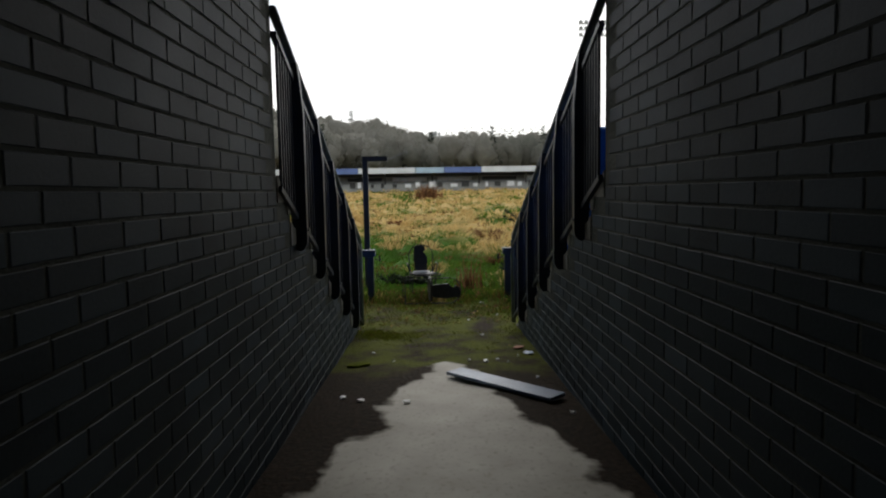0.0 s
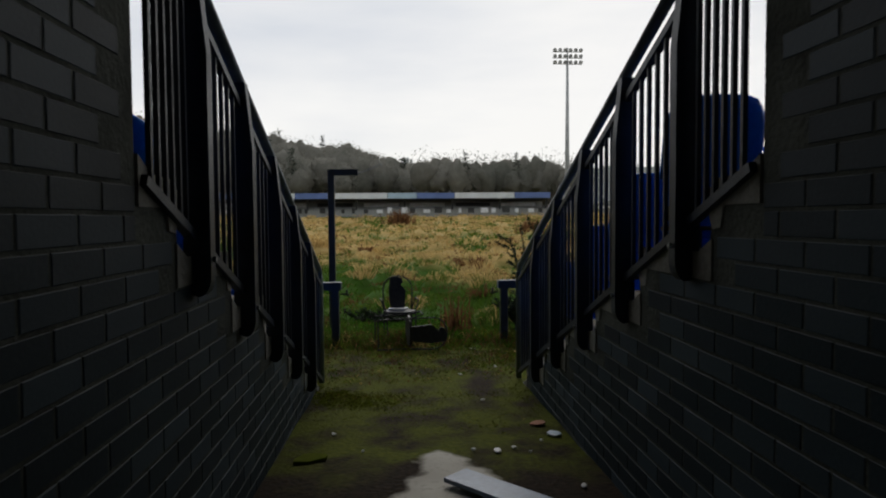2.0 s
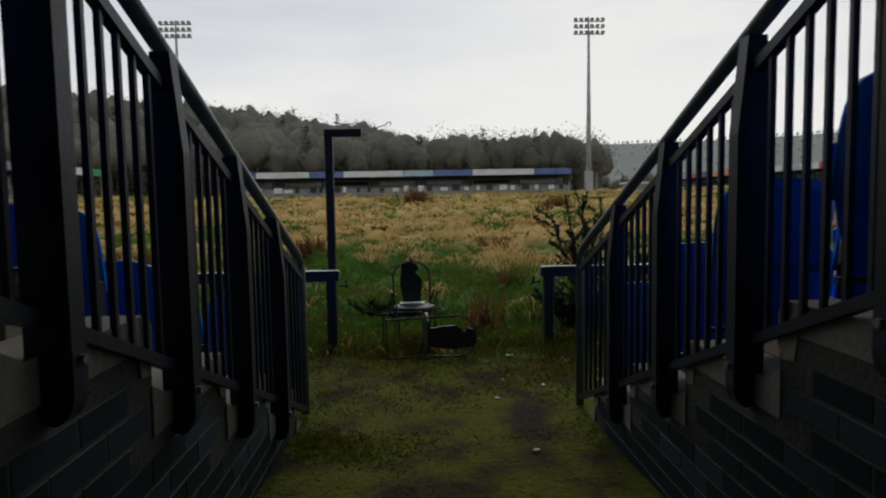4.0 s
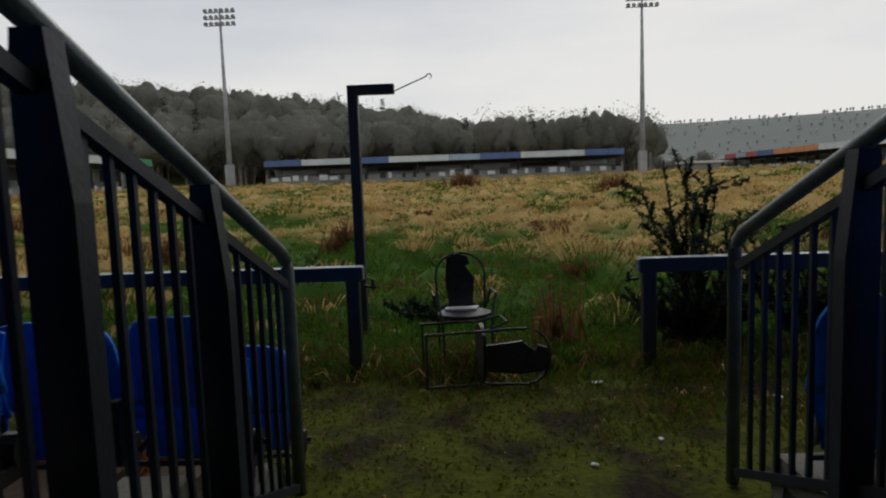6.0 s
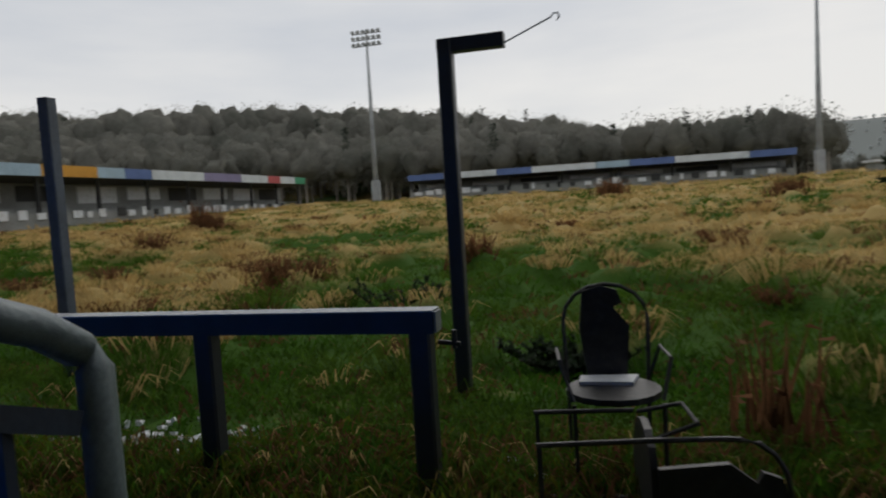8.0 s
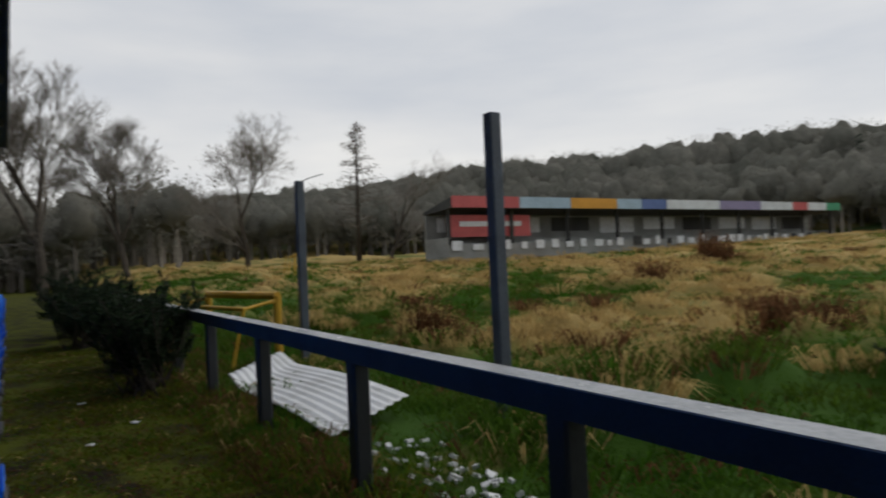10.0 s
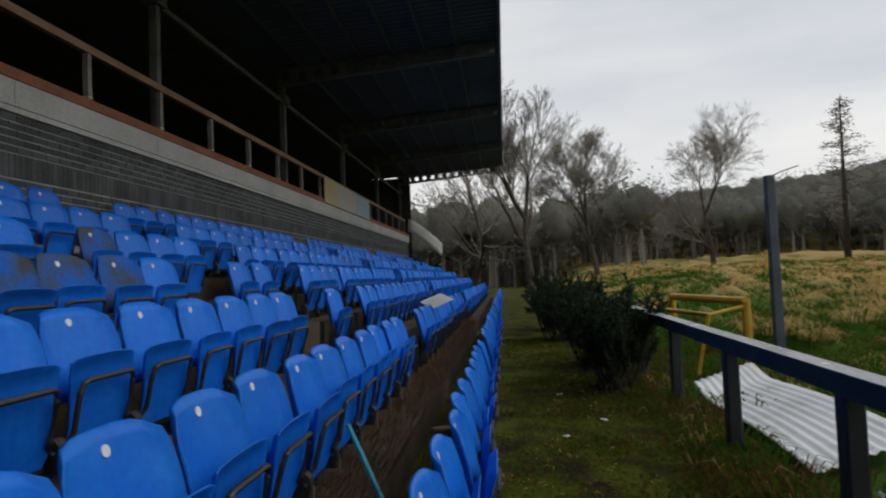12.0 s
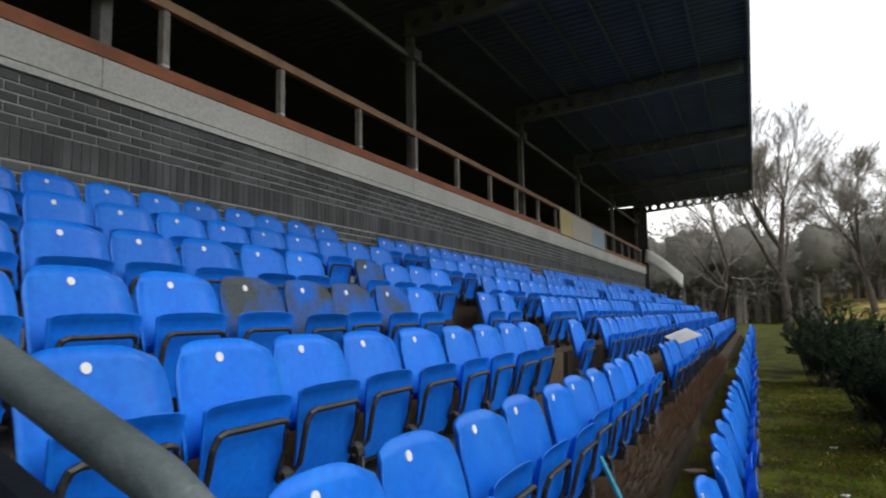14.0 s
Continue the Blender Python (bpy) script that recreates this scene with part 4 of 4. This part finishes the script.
def floodlight(x, y, top):
    f = thing("floodlight", pose(x, y, 0), "tall grey floodlight mast with three rows of lamps", "floodlight", "floodlights")
    z0 = ground_z(x, y)
    part("mast", Build().tube([(0, 0, z0 - 0.5), (0, 0, top - 1)], 0.42, 8, 0.16), M_MAST, f, "", True)
    part("base_cage", Build().box(-0.5, 0.5, -0.5, 0.5, z0 - 0.3, z0 + 2.6), M_MAST, f)
    part("head_frame", Build().box(-0.08, 0.08, -0.1, 0.1, top - 1.6, top + 0.8), M_MAST, f)
    for i in range(3):
        z = top - 1.2 + i * 0.85
        part("crossbar", Build().box(-2.1, 2.1, -0.05, 0.05, z - 0.3, z - 0.2), M_STEELDARK, f)
        for j in range(6):
            xx = -1.85 + j * 0.74
            part("lamp", Build().tube([(xx, -0.35, z - 0.08), (xx, 0.2, z + 0.08)], 0.29, 8, 0.16), M_MAST, f)


floodlight(23.35, 92.0, 25.0)
floodlight(-32.2, 92.0, 25.0)


# ---- trees ----
def bare_tree(x, y, height, seed, spread=0.42, levels=5, first=0.40, label="tall bare winter tree with fine twigs", conifer=False):
    r = random.Random(seed)
    z0 = ground_z(x, y) - 0.3
    trunk, twigs = Build(), Build()

    def grow(p, d, length, rad, level):
        q = p
        segs = 3 if level < 3 else 2
        pts = [p]
        for _ in range(segs):
            d = (d + Vector((r.gauss(0, 0.11), r.gauss(0, 0.11), 0.05 + r.gauss(0, 0.05)))).normalized()
            q = q + d * (length / segs)
            pts.append(q)
        dst = trunk if level < 2 else twigs
        dst.tube(pts, rad, 7 if level < 2 else 3, rad * 0.55, False)
        if level >= levels:
            return
        n = (5 if level == 0 else 4 if level < 3 else 5)
        for i in range(n):
            at = pts[-1] if i < 2 else pts[r.randrange(1, len(pts))]
            a = r.uniform(0, 2 * math.pi)
            tilt = r.uniform(0.35, 0.95) * (1.0 if i else 0.35)
            side = d.orthogonal().normalized()
            side.rotate(Matrix.Rotation(a, 3, d))
            nd = (d * math.cos(tilt) + side * math.sin(tilt) * (spread / 0.42)).normalized()
            grow(at, nd, length * r.uniform(0.55, 0.78), max(0.008, rad * r.uniform(0.42, 0.6)), level + 1)

    t = thing("bare_tree", None, label, "tree", "bare trees")
    if conifer:
        trunk.tube([(x, y, z0), (x + 0.3, y, z0 + height)], 0.3, 7, 0.04)
        for i in range(60):
            f = 0.25 + 0.75 * i / 60
            a = r.uniform(0, 2 * math.pi)
            ln = (1.15 - f) * height * 0.26 * r.uniform(0.6, 1.3)
            p = Vector((x, y, z0 + height * f))
            d = Vector((math.cos(a), math.sin(a), 0.15))
            twigs.tube([p, p + d * ln], 0.05, 3, 0.01, False)
            for j in range(26):
                q = p + d * ln * r.uniform(0.25, 1) + Vector((r.gauss(0, 0.25), r.gauss(0, 0.25), r.gauss(0, 0.16)))
                e = Vector((r.gauss(0, 1), r.gauss(0, 1), r.gauss(0, 0.4))).normalized() * 0.3
                twigs.add([q, q + e, q + Vector((e.y, -e.x, 0.1)) * 0.6], [(0, 1, 2)])
    else:
        grow(Vector((x, y, z0)), Vector((0, 0, 1)), height * first, height * 0.020, 0)
    part("trunk", trunk, M_BARK, t, "", True)
    part("crown", twigs, M_TWIG, t, "bare branches and twigs")


bare_tree(-46, 7.6, 15.6, 11, 0.26, 6, 0.36)
bare_tree(-52, 12.9, 12.5, 5, 0.30, 6, 0.36)
bare_tree(-62, 24.2, 13.5, 23, 0.38, 6, 0.36)
bare_tree(-44, 4.2, 11, 31, 0.42, 5)
bare_tree(-60, 34.6, 14.0, 4, label="dark tall tree with sparse drooping sprays", conifer=True)
bare_tree(-58, 37, 10.5, 8, 0.4, 5)


def woodland():
    """Winter woods on the slopes round the ground: trunks, twiggy crowns with gaps, a few conifers."""
    r = random.Random(21)
    crown, fir, stems, misty = Build(), Build(), Build(), Build()
    ball = [(i, j) for j in range(6) for i in range(8)]
    n = 0
    spots = []
    for _ in range(2000):
        az = r.uniform(-16, 150)
        rad = r.uniform(104, 176) if az < 78 else r.uniform(72, 150)
        spots.append((az, rad, 1.0))
    for _ in range(170):
        spots.append((r.uniform(-42, -8), r.uniform(150, 320), 0.8))
    for _ in range(600):
        spots.append((r.uniform(-52, 2), r.uniform(360, 600), 0.55))
    for az, rad, sc in spots:
        a = math.radians(az)
        x, y = -rad * math.sin(a), 7 + rad * math.cos(a)
        if -48 < x < 52 and y < 100:
            continue
        z = ground_z(x, y)
        top = hill_top(az) * rad / 165 if az > -16 else 9
        h = max(5.0, min(15.0, (top - z) * r.uniform(0.72, 1.0) if rad > 135 else r.uniform(8, 12))) * sc
        is_fir = r.random() < (0.07 if -6 < az < 12 else 0.015)
        stems.tube([(x, y, z - 0.5), (x, y, z + h * 0.5)], 0.25, 4, 0.12, False)
        if is_fir:
            for i in range(130):
                f = r.random() ** 0.7
                w = (1 - f) * h * 0.2 + 0.2
                b = r.uniform(0, 2 * math.pi)
                q = Vector((x + math.cos(b) * w * r.random() ** 0.5, y + math.sin(b) * w * r.random() ** 0.5, z + h * (0.12 + 0.98 * f)))
                e = Vector((r.gauss(0, 1), r.gauss(0, 1), r.gauss(0, 0.5))).normalized() * 0.7
                fir.add([q, q + e, q + Vector((-e.y, e.x, -0.4)) * 0.6], [(0, 1, 2)])
        else:
            h *= 1.12
            w = h * r.uniform(0.30, 0.44)
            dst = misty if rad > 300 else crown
            ph = r.uniform(0, 50)
            core = []
            for i, j in ball:
                a1, b1 = 2 * math.pi * (i + 0.5 * (j % 2)) / 8, math.pi * (j + 0.5) / 6
                d = Vector((math.cos(a1) * math.sin(b1), math.sin(a1) * math.sin(b1), math.cos(b1)))
                g = (0.60 if rad > 112 else 0.42) + 0.30 * noise.noise(d * 1.6 + Vector((ph, 0, 0)))
                core.append((x + d.x * w * g, y + d.y * w * g, z + h * 0.52 + d.z * h * 0.46 * g))
            dst.add(core, [(j * 8 + i, (j + 1) * 8 + i, (j + 1) * 8 + (i + 1) % 8, j * 8 + (i + 1) % 8) for j in range(5) for i in range(8)] + [tuple(range(8))])
            for i in range(60 if rad > 300 else 380):
                d = Vector((r.gauss(0, 1), r.gauss(0, 1), r.gauss(0, 1))).normalized() * r.uniform(0.45, 0.84)
                q = Vector((x + d.x * w, y + d.y * w, z + h * 0.5 + d.z * h * 0.5))
                e = Vector((r.gauss(0, 1), r.gauss(0, 1), r.gauss(0.5, 1))).normalized() * r.uniform(0.2, 0.6)
                g = Vector((r.gauss(0, 1), r.gauss(0, 1), r.gauss(0, 1))).normalized() * r.uniform(0.12, 0.3)
                dst.add([q, q + e, q + e * 0.5 + g], [(0, 1, 2)])
    w = thing("woodland", None, "grey-brown leafless winter woodland on the hillside, colour lifted for haze", "woodland", kind="stuff")
    part("crowns", crown, M_WOOD_FAR, w, "", True, "stuff")
    part("haze_pale_crowns", misty, M_FARWOOD, w, "far treetops coloured pale for haze", True, "stuff")
    part("conifers", fir, M_CONIFER, w, kind="stuff")
    part("trunks", stems, M_TWIG, w, kind="stuff")


woodland()


# ---- gorse and weeds ----
def gorse(x, y, h, w, seed, stems, spikes, label, lean=0.5, solid=True):
    r = random.Random(seed)
    z0 = ground_z(x, y) - 0.05
    st, lf = Build(), Build()
    for i in range(stems):
        a = r.uniform(0, 2 * math.pi)
        tip = Vector((x + math.cos(a) * w * r.uniform(0.3, 1.0), y + math.sin(a) * w * 0.7 * r.uniform(0.3, 1.0), z0 + h * r.uniform(0.55, 1.0)))
        p0 = Vector((x + r.gauss(0, w * 0.15), y + r.gauss(0, w * 0.12), z0))
        mid = p0.lerp(tip, 0.5) + Vector((0, 0, -h * 0.06))
        st.tube([p0, mid, tip], 0.016, 4, 0.005, False)
        side = []
        for k in range(5):
            f = r.uniform(0.3, 0.95)
            o = p0.lerp(tip, f)
            side.append((o, o + Vector((r.gauss(0, 0.14), r.gauss(0, 0.14), r.uniform(0.06, 0.26))) * (h / 1.2)))
        side.append((p0.lerp(tip, 0.35), tip))
        for o, q in side:
            st.tube([o, q], 0.006, 3, 0.003, False)
            d = q - o
            for k in range(int(spikes * (2 if o is side[-1][0] else 1))):
                c = o + d * r.random() ** 0.8
                e = Vector((r.gauss(0, 1), r.gauss(0, 1), r.gauss(0.5, 0.8))).normalized() * r.uniform(0.03, 0.075)
                lf.add([c, c + e, c + Vector((e.y, -e.x, e.z)) * 0.45], [(0, 1, 2)])
    t = thing("gorse_bush", None, label, "bush", "gorse bushes")
    part("branchwork", st, M_BARK, t)
    part("foliage", lf, M_GORSE, t, "dark green spiny foliage")


gorse(1.95, 9.65, 1.85, 0.85, 2, 13, 110, "tall open gorse bush growing behind the barrier")
gorse(1.9, 9.35, 0.75, 0.75, 12, 30, 70, "low dense dark gorse under the barrier")
gorse(3.0, 9.6, 0.85, 0.7, 13, 24, 60, "low dense dark gorse behind the barrier")
gorse(-8.9, 8.25, 1.25, 1.1, 3, 40, 80, "dense dark gorse bush growing over the barrier")
gorse(-10.9, 8.35, 1.35, 1.15, 4, 40, 80, "dense dark gorse bush growing over the barrier")
gorse(-14.9, 8.0, 1.4, 1.3, 5, 44, 80, "dark gorse bush swallowing the barrier")
gorse(-17.8, 8.0, 1.6, 1.3, 6, 50, 70, "dark gorse bush swallowing the barrier")
gorse(-20.5, 8.8, 1.3, 1.3, 7, 44, 60, "dark gorse bush swallowing the barrier")
gorse(-3.0, 13.9, 0.55, 0.85, 8, 20, 26, "low dark scrub in the long grass")
gorse(-0.6, 11.4, 0.35, 0.7, 9, 26, 40, "low dark scrub in the long grass")

weeds = Build()
for cx, cy, w, h, n in ((-9.8, 12.6, 0.42, 0.95, 200), (-9.3, 12.9, 0.3, 0.7, 90), (-6.6, 17.2, 0.42, 0.8, 130), (-6.0, 17.6, 0.3, 0.55, 60), (-21, 36, 0.9, 1.5, 240), (-15, 24, 0.6, 0.9, 160), (0.6, 9.5, 0.22, 0.8, 30), (-3.4, 20, 0.5, 0.7, 120), (9, 45, 0.9, 1.3, 160), (-0.5, 62, 1.0, 1.6, 160)):
    for i in range(n):
        x, y = cx + rng.gauss(0, w * 0.5), cy + rng.gauss(0, w * 0.5)
        z = ground_z(x, y)
        t = Vector((x + rng.gauss(0, w * 0.4), y + rng.gauss(0, w * 0.4), z + h * rng.uniform(0.4, 1)))
        b = 0.012 * (1 + cy / 14)
        weeds.add([(x - b, y, z), (x + b, y, z), t], [(0, 1, 2)])
        e = Vector((rng.gauss(0, 1), rng.gauss(0, 1), rng.gauss(0, 0.6))).normalized() * 0.07 * (1 + cy / 20)
        q = Vector((x, y, z)).lerp(t, rng.uniform(0.3, 1))
        weeds.add([q, q + e, q + Vector((-e.y, e.x, e.z)) * 0.5], [(0, 1, 2)])
# dead weeds between the front rows
for i in range(11000):
    x = -1.7 - 16 * rng.random() ** 1.3
    upper = rng.random() < 0.55
    y = (rng.uniform(5.92, 6.27) if upper else rng.uniform(6.27, 6.62)) + 0.17 - 0.028 * (-1.5 - x)
    z = row_z(1) - 0.06 if upper else row_z(0) - 0.06
    h = rng.uniform(0.03, 0.26)
    a = rng.uniform(0, 6.28)
    weeds.add([(x, y, z), (x + 0.012, y + 0.006, z), (x + math.cos(a) * h, y + math.sin(a) * h * 0.5, z + h * rng.uniform(0.2, 0.9))], [(0, 1, 2)])
stuff("dead_weeds", weeds, M_BRACKEN, "dead red-brown weeds and stalks", "weeds")


# ---- grass ----
def grass():
    green, straw, moss, brown = Build(), Build(), Build(), Build()
    r = random.Random(99)

    def tuft(x, y, h, n, spread, width, dst):
        """Arching blades that rise and droop over their own tips."""
        z = ground_z(x, y) - 0.03
        for _ in range(n):
            a, q = r.uniform(0, 6.283), r.random() ** 0.5 * spread
            ca, sa = math.cos(a), math.sin(a)
            px, py = x + ca * q, y + sa * q
            hh = h * r.uniform(0.5, 1.1)
            ln = hh * r.uniform(0.4, 1.1)
            b = r.uniform(0, 6.283)
            wx, wy = math.cos(b) * width, math.sin(b) * width
            mx, my = px + ca * ln * 0.7, py + sa * ln * 0.7
            k = len(dst.v)
            dst.v += [(px - wx, py - wy, z), (px + wx, py + wy, z), (mx + wx * 0.7, my + wy * 0.7, z + hh), (mx - wx * 0.7, my - wy * 0.7, z + hh), (px + ca * ln * 2.0, py + sa * ln * 2.0, z + hh * r.uniform(0.1, 0.8))]
            dst.f.append((k, k + 1, k + 2, k + 3))
            dst.f.append((k + 3, k + 2, k + 4))

    for _ in range(17000):
        y = 9.0 + 28 * r.random() ** 1.5
        x = r.uniform(-14 - (y - 9) * 1.1, 5 + (y - 9) * 0.9)
        if y < 9.75 and -5.1 < x < -2.2 and r.random() < 0.7:
            continue
        if y < 10.0 and -9.2 < x < -5.0 and r.random() < 0.9:
            continue
        d = dry_at(x, y) + r.gauss(0, 0.24) - 0.25 * smooth_step(13, 9.5, y)
        dst = green if d < 0.44 else straw
        if r.random() < 0.10 + 0.06 * (d > 0.5):
            dst = brown
        hm = hummock(x, y)
        tuft(x, y, (0.10 + 0.22 * hm) * r.uniform(0.7, 1.3), 15, 0.20 + y * 0.004, 0.006 + y * 0.0003, dst)
    for _ in range(15000):
        y = 30 + 60 * r.random()
        x = r.uniform(-46, 46)
        d = dry_at(x, y) + r.gauss(-0.05, 0.26)
        tuft(x, y, 0.20 * r.uniform(0.6, 1.4), 7, 0.55, 0.035, green if d < 0.42 else (brown if r.random() < 0.07 else straw))
    for _ in range(6000):
        x = r.uniform(-60, -14)
        y = r.uniform(9.5, 36)
        d = dry_at(x, y) + r.gauss(-0.25, 0.2)
        tuft(x, y, 0.17 * r.uniform(0.6, 1.4), 9, 0.4, 0.026, green if d < 0.42 else (brown if r.random() < 0.15 else straw))
    # standing tussocks
    for _ in range(520):
        y = 11.0 + 45 * r.random() ** 1.4
        x = r.uniform(-12 - (y - 9) * 0.9, 5 + (y - 9) * 0.8)
        if hummock(x, y) < 0.10:
            continue
        sz = r.uniform(0.7, 1.25) * (1 + y * 0.006)
        tuft(x, y, 0.22 * sz, 80, 0.32 * sz, 0.007 + y * 0.0004, straw if r.random() < 0.72 else brown)
    # short growth on the walk between seats and barrier
    for _ in range(26000):
        y = r.uniform(4.6, 9.2)
        x = r.uniform(-1.05, 1.05) if y < 6.6 else (-1.5 - 14 * r.random() ** 1.4 if r.random() < 0.75 else r.uniform(-1.5, 5))
        v = noise.noise(Vector((x * 1.1, y * 1.1, 4)))
        if (y < 6.6 and r.random() > 0.35 * smooth_step(4.4, 5.6, y)) or (y > 8.85 and -9.2 < x < -2.3):
            continue
        if v < -0.45:
            continue
        near = smooth_step(8.2, 8.8, y)
        tuft(x, y, (0.03 if y < 6.6 else 0.045) + 0.15 * near + 0.05 * max(0, v), 6, 0.10, 0.006, (straw if r.random() < 0.12 else brown) if r.random() < 0.05 + 0.20 * (y > 6.6) + 0.1 * near else (green if y > 6.8 and r.random() < 0.25 + 0.5 * near else moss))
    for nm, b, m, lb in (("green_grass", green, M_GRASS, "rough green tussocky grass across the old pitch"), ("straw_grass", straw, M_STRAW, "dead straw-coloured tussock grass"), ("brown_grass", brown, M_BRACKEN, "dead brown tussocks in the old pitch"), ("moss_grass", moss, M_MOSS, "short mossy growth along the walk")):
        stuff(nm, b, m, lb, "grass")


grass()


# ---- bricks of the passage and of the wall behind the seats ----
def brick_mesh(l, h, d, name):
    c = 0.004
    b = Build()
    p = [(0, y, z) for y, z in ((0, 0), (l, 0), (l, h), (0, h))] + [(d, y, z) for y, z in ((c, c), (l - c, c), (l - c, h - c), (c, h - c))]
    b.add(p, [(4, 5, 6, 7), (0, 1, 5, 4), (1, 2, 6, 5), (2, 3, 7, 6), (3, 0, 4, 7)])
    return b


def passage_bricks(sign, wall):
    full = brick_mesh(BR_L - JOINT, BR_H - JOINT, 0.005, "brick")
    flip = Matrix.Diagonal((-sign, 1, 1, 1))
    if sign > 0:
        base = Build()
        base.v, base.f = [tuple(flip @ Vector(p)) for p in full.v], [tuple(reversed(f)) for f in full.f]
    else:
        base = full
    shared = base.mesh("brick", M_BRICK)
    rest = Build()
    r = random.Random(5 + sign)
    near = 0
    z, course = -0.3, 0
    while z < 3.8:
        y = -3.6 + (BR_L / 2 if course % 2 else 0)
        while y < 6.4:
            top = min(wall_outline_top(y + 0.01), wall_outline_top(min(y + BR_L - 0.02, 6.44)))
            end = y + BR_L
            if z + BR_H <= top + 0.01 and z + BR_H > ground_z(sign, y) - 0.05:
                length = BR_L
                if y < WALL_END < end and z > 1.6:
                    length = WALL_END - y
                place = Matrix.Translation((sign * (HALF + 0.006), y, z)) @ pose(0, 0, 0, 0, 0, r.uniform(-0.25, 0.25))
                if length > 0.06:
                    if near < 150 and 0.2 < y < 3.6 and length == BR_L and z < 2.2:
                        ob = new("brick", shared)
                        ob.parent, ob.matrix_basis = wall, place
                        near += 1
                    else:
                        sc = Matrix.Diagonal((1, (length - JOINT) / (BR_L - JOINT), 1, 1))
                        rest.add([place @ (sc @ Vector(p)) for p in base.v], base.f)
            elif z + BR_H > top and z < top and y < WALL_END < end and z > 1.2:
                place = Matrix.Translation((sign * (HALF + 0.006), y, z))
                sc = Matrix.Diagonal((1, max(0.05, (WALL_END - y - JOINT)) / (BR_L - JOINT), 1, 1))
                rest.add([place @ (sc @ Vector(p)) for p in base.v], base.f)
            y = end
        z += BR_H
        course += 1
    part("brickwork", rest, M_BRICK, wall, "slate-grey bricks with dark joints", kind="stuff")


for sign, wall in BRICK_JOBS:
    passage_bricks(sign, wall)


def back_bricks(x0, x1, wall):
    rest = Build()

    def put(x, z, l, h):
        c = 0.003
        y0, y1 = BACK - 0.013, BACK
        p = [(x, y0, z), (x + l, y0, z), (x + l, y0, z + h), (x, y0, z + h), (x + c, y1, z + c), (x + l - c, y1, z + c), (x + l - c, y1, z + h - c), (x + c, y1, z + h - c)]
        rest.add(p, [(4, 7, 6, 5), (0, 4, 5, 1), (1, 5, 6, 2), (2, 6, 7, 3), (3, 7, 4, 0)])

    zs = [(3.34, 0.074), (3.25, 0.074), (3.16, 0.074), (3.07, 0.074), (2.98, 0.074), (2.60, 0.074), (2.51, 0.074), (2.42, 0.074), (2.33, 0.074), (2.24, 0.074), (2.15, 0.074), (2.06, 0.074), (1.97, 0.074)]
    for i, (z, h) in enumerate(zs):
        x = x0 + (0.12 if i % 2 else 0)
        while x < x1 - 0.24:
            put(x, z, 0.225, h)
            x += 0.24
    x = x0
    while x < x1 - 0.09:
        put(x, 2.695, 0.083, 0.272)
        x += 0.09
    part("brickwork", rest, mat("grey_facing_brick", (0.07, 0.077, 0.08), (0.04, 0.045, 0.047), 0.75, scale=1.2, fine=40, island=0.4), wall, "grey bricks with pale joints and an upright course", kind="stuff")


back_bricks(STAND_L, -HALF - 0.24, bw_left)

# ---- the stand west of the passage runs a little off square ----
def turned(px):
    return Matrix.Translation((px, 3.17, -0.05)) @ pose(0, 0, 0, 0, 0, 1.6) @ Matrix.Translation((-px, -3.0, 0))


ROW_TURN, WALL_TURN = turned(-1.5), turned(-7.0)
ROW_THINGS = ("stadium_seat", "seat_rows", "terrace_1", "paper_sheet", "teal_strap")
WALL_THINGS = ("wall_back_1", "guard_rail", "banner", "ceiling", "trim_1", "wall_gable_2", "floor_upper", "roof_frame", "purlin", "bent_sheet")
for ob in list(scene.objects):
    kind = ob.name.split(".")[0]
    if ob.parent is None and kind in ROW_THINGS and not (kind == "stadium_seat" and ob.matrix_basis.translation.x > 0):
        ob.matrix_basis = ROW_TURN @ ob.matrix_basis
    elif ob.parent is None and kind in WALL_THINGS:
        ob.matrix_basis = WALL_TURN @ ob.matrix_basis
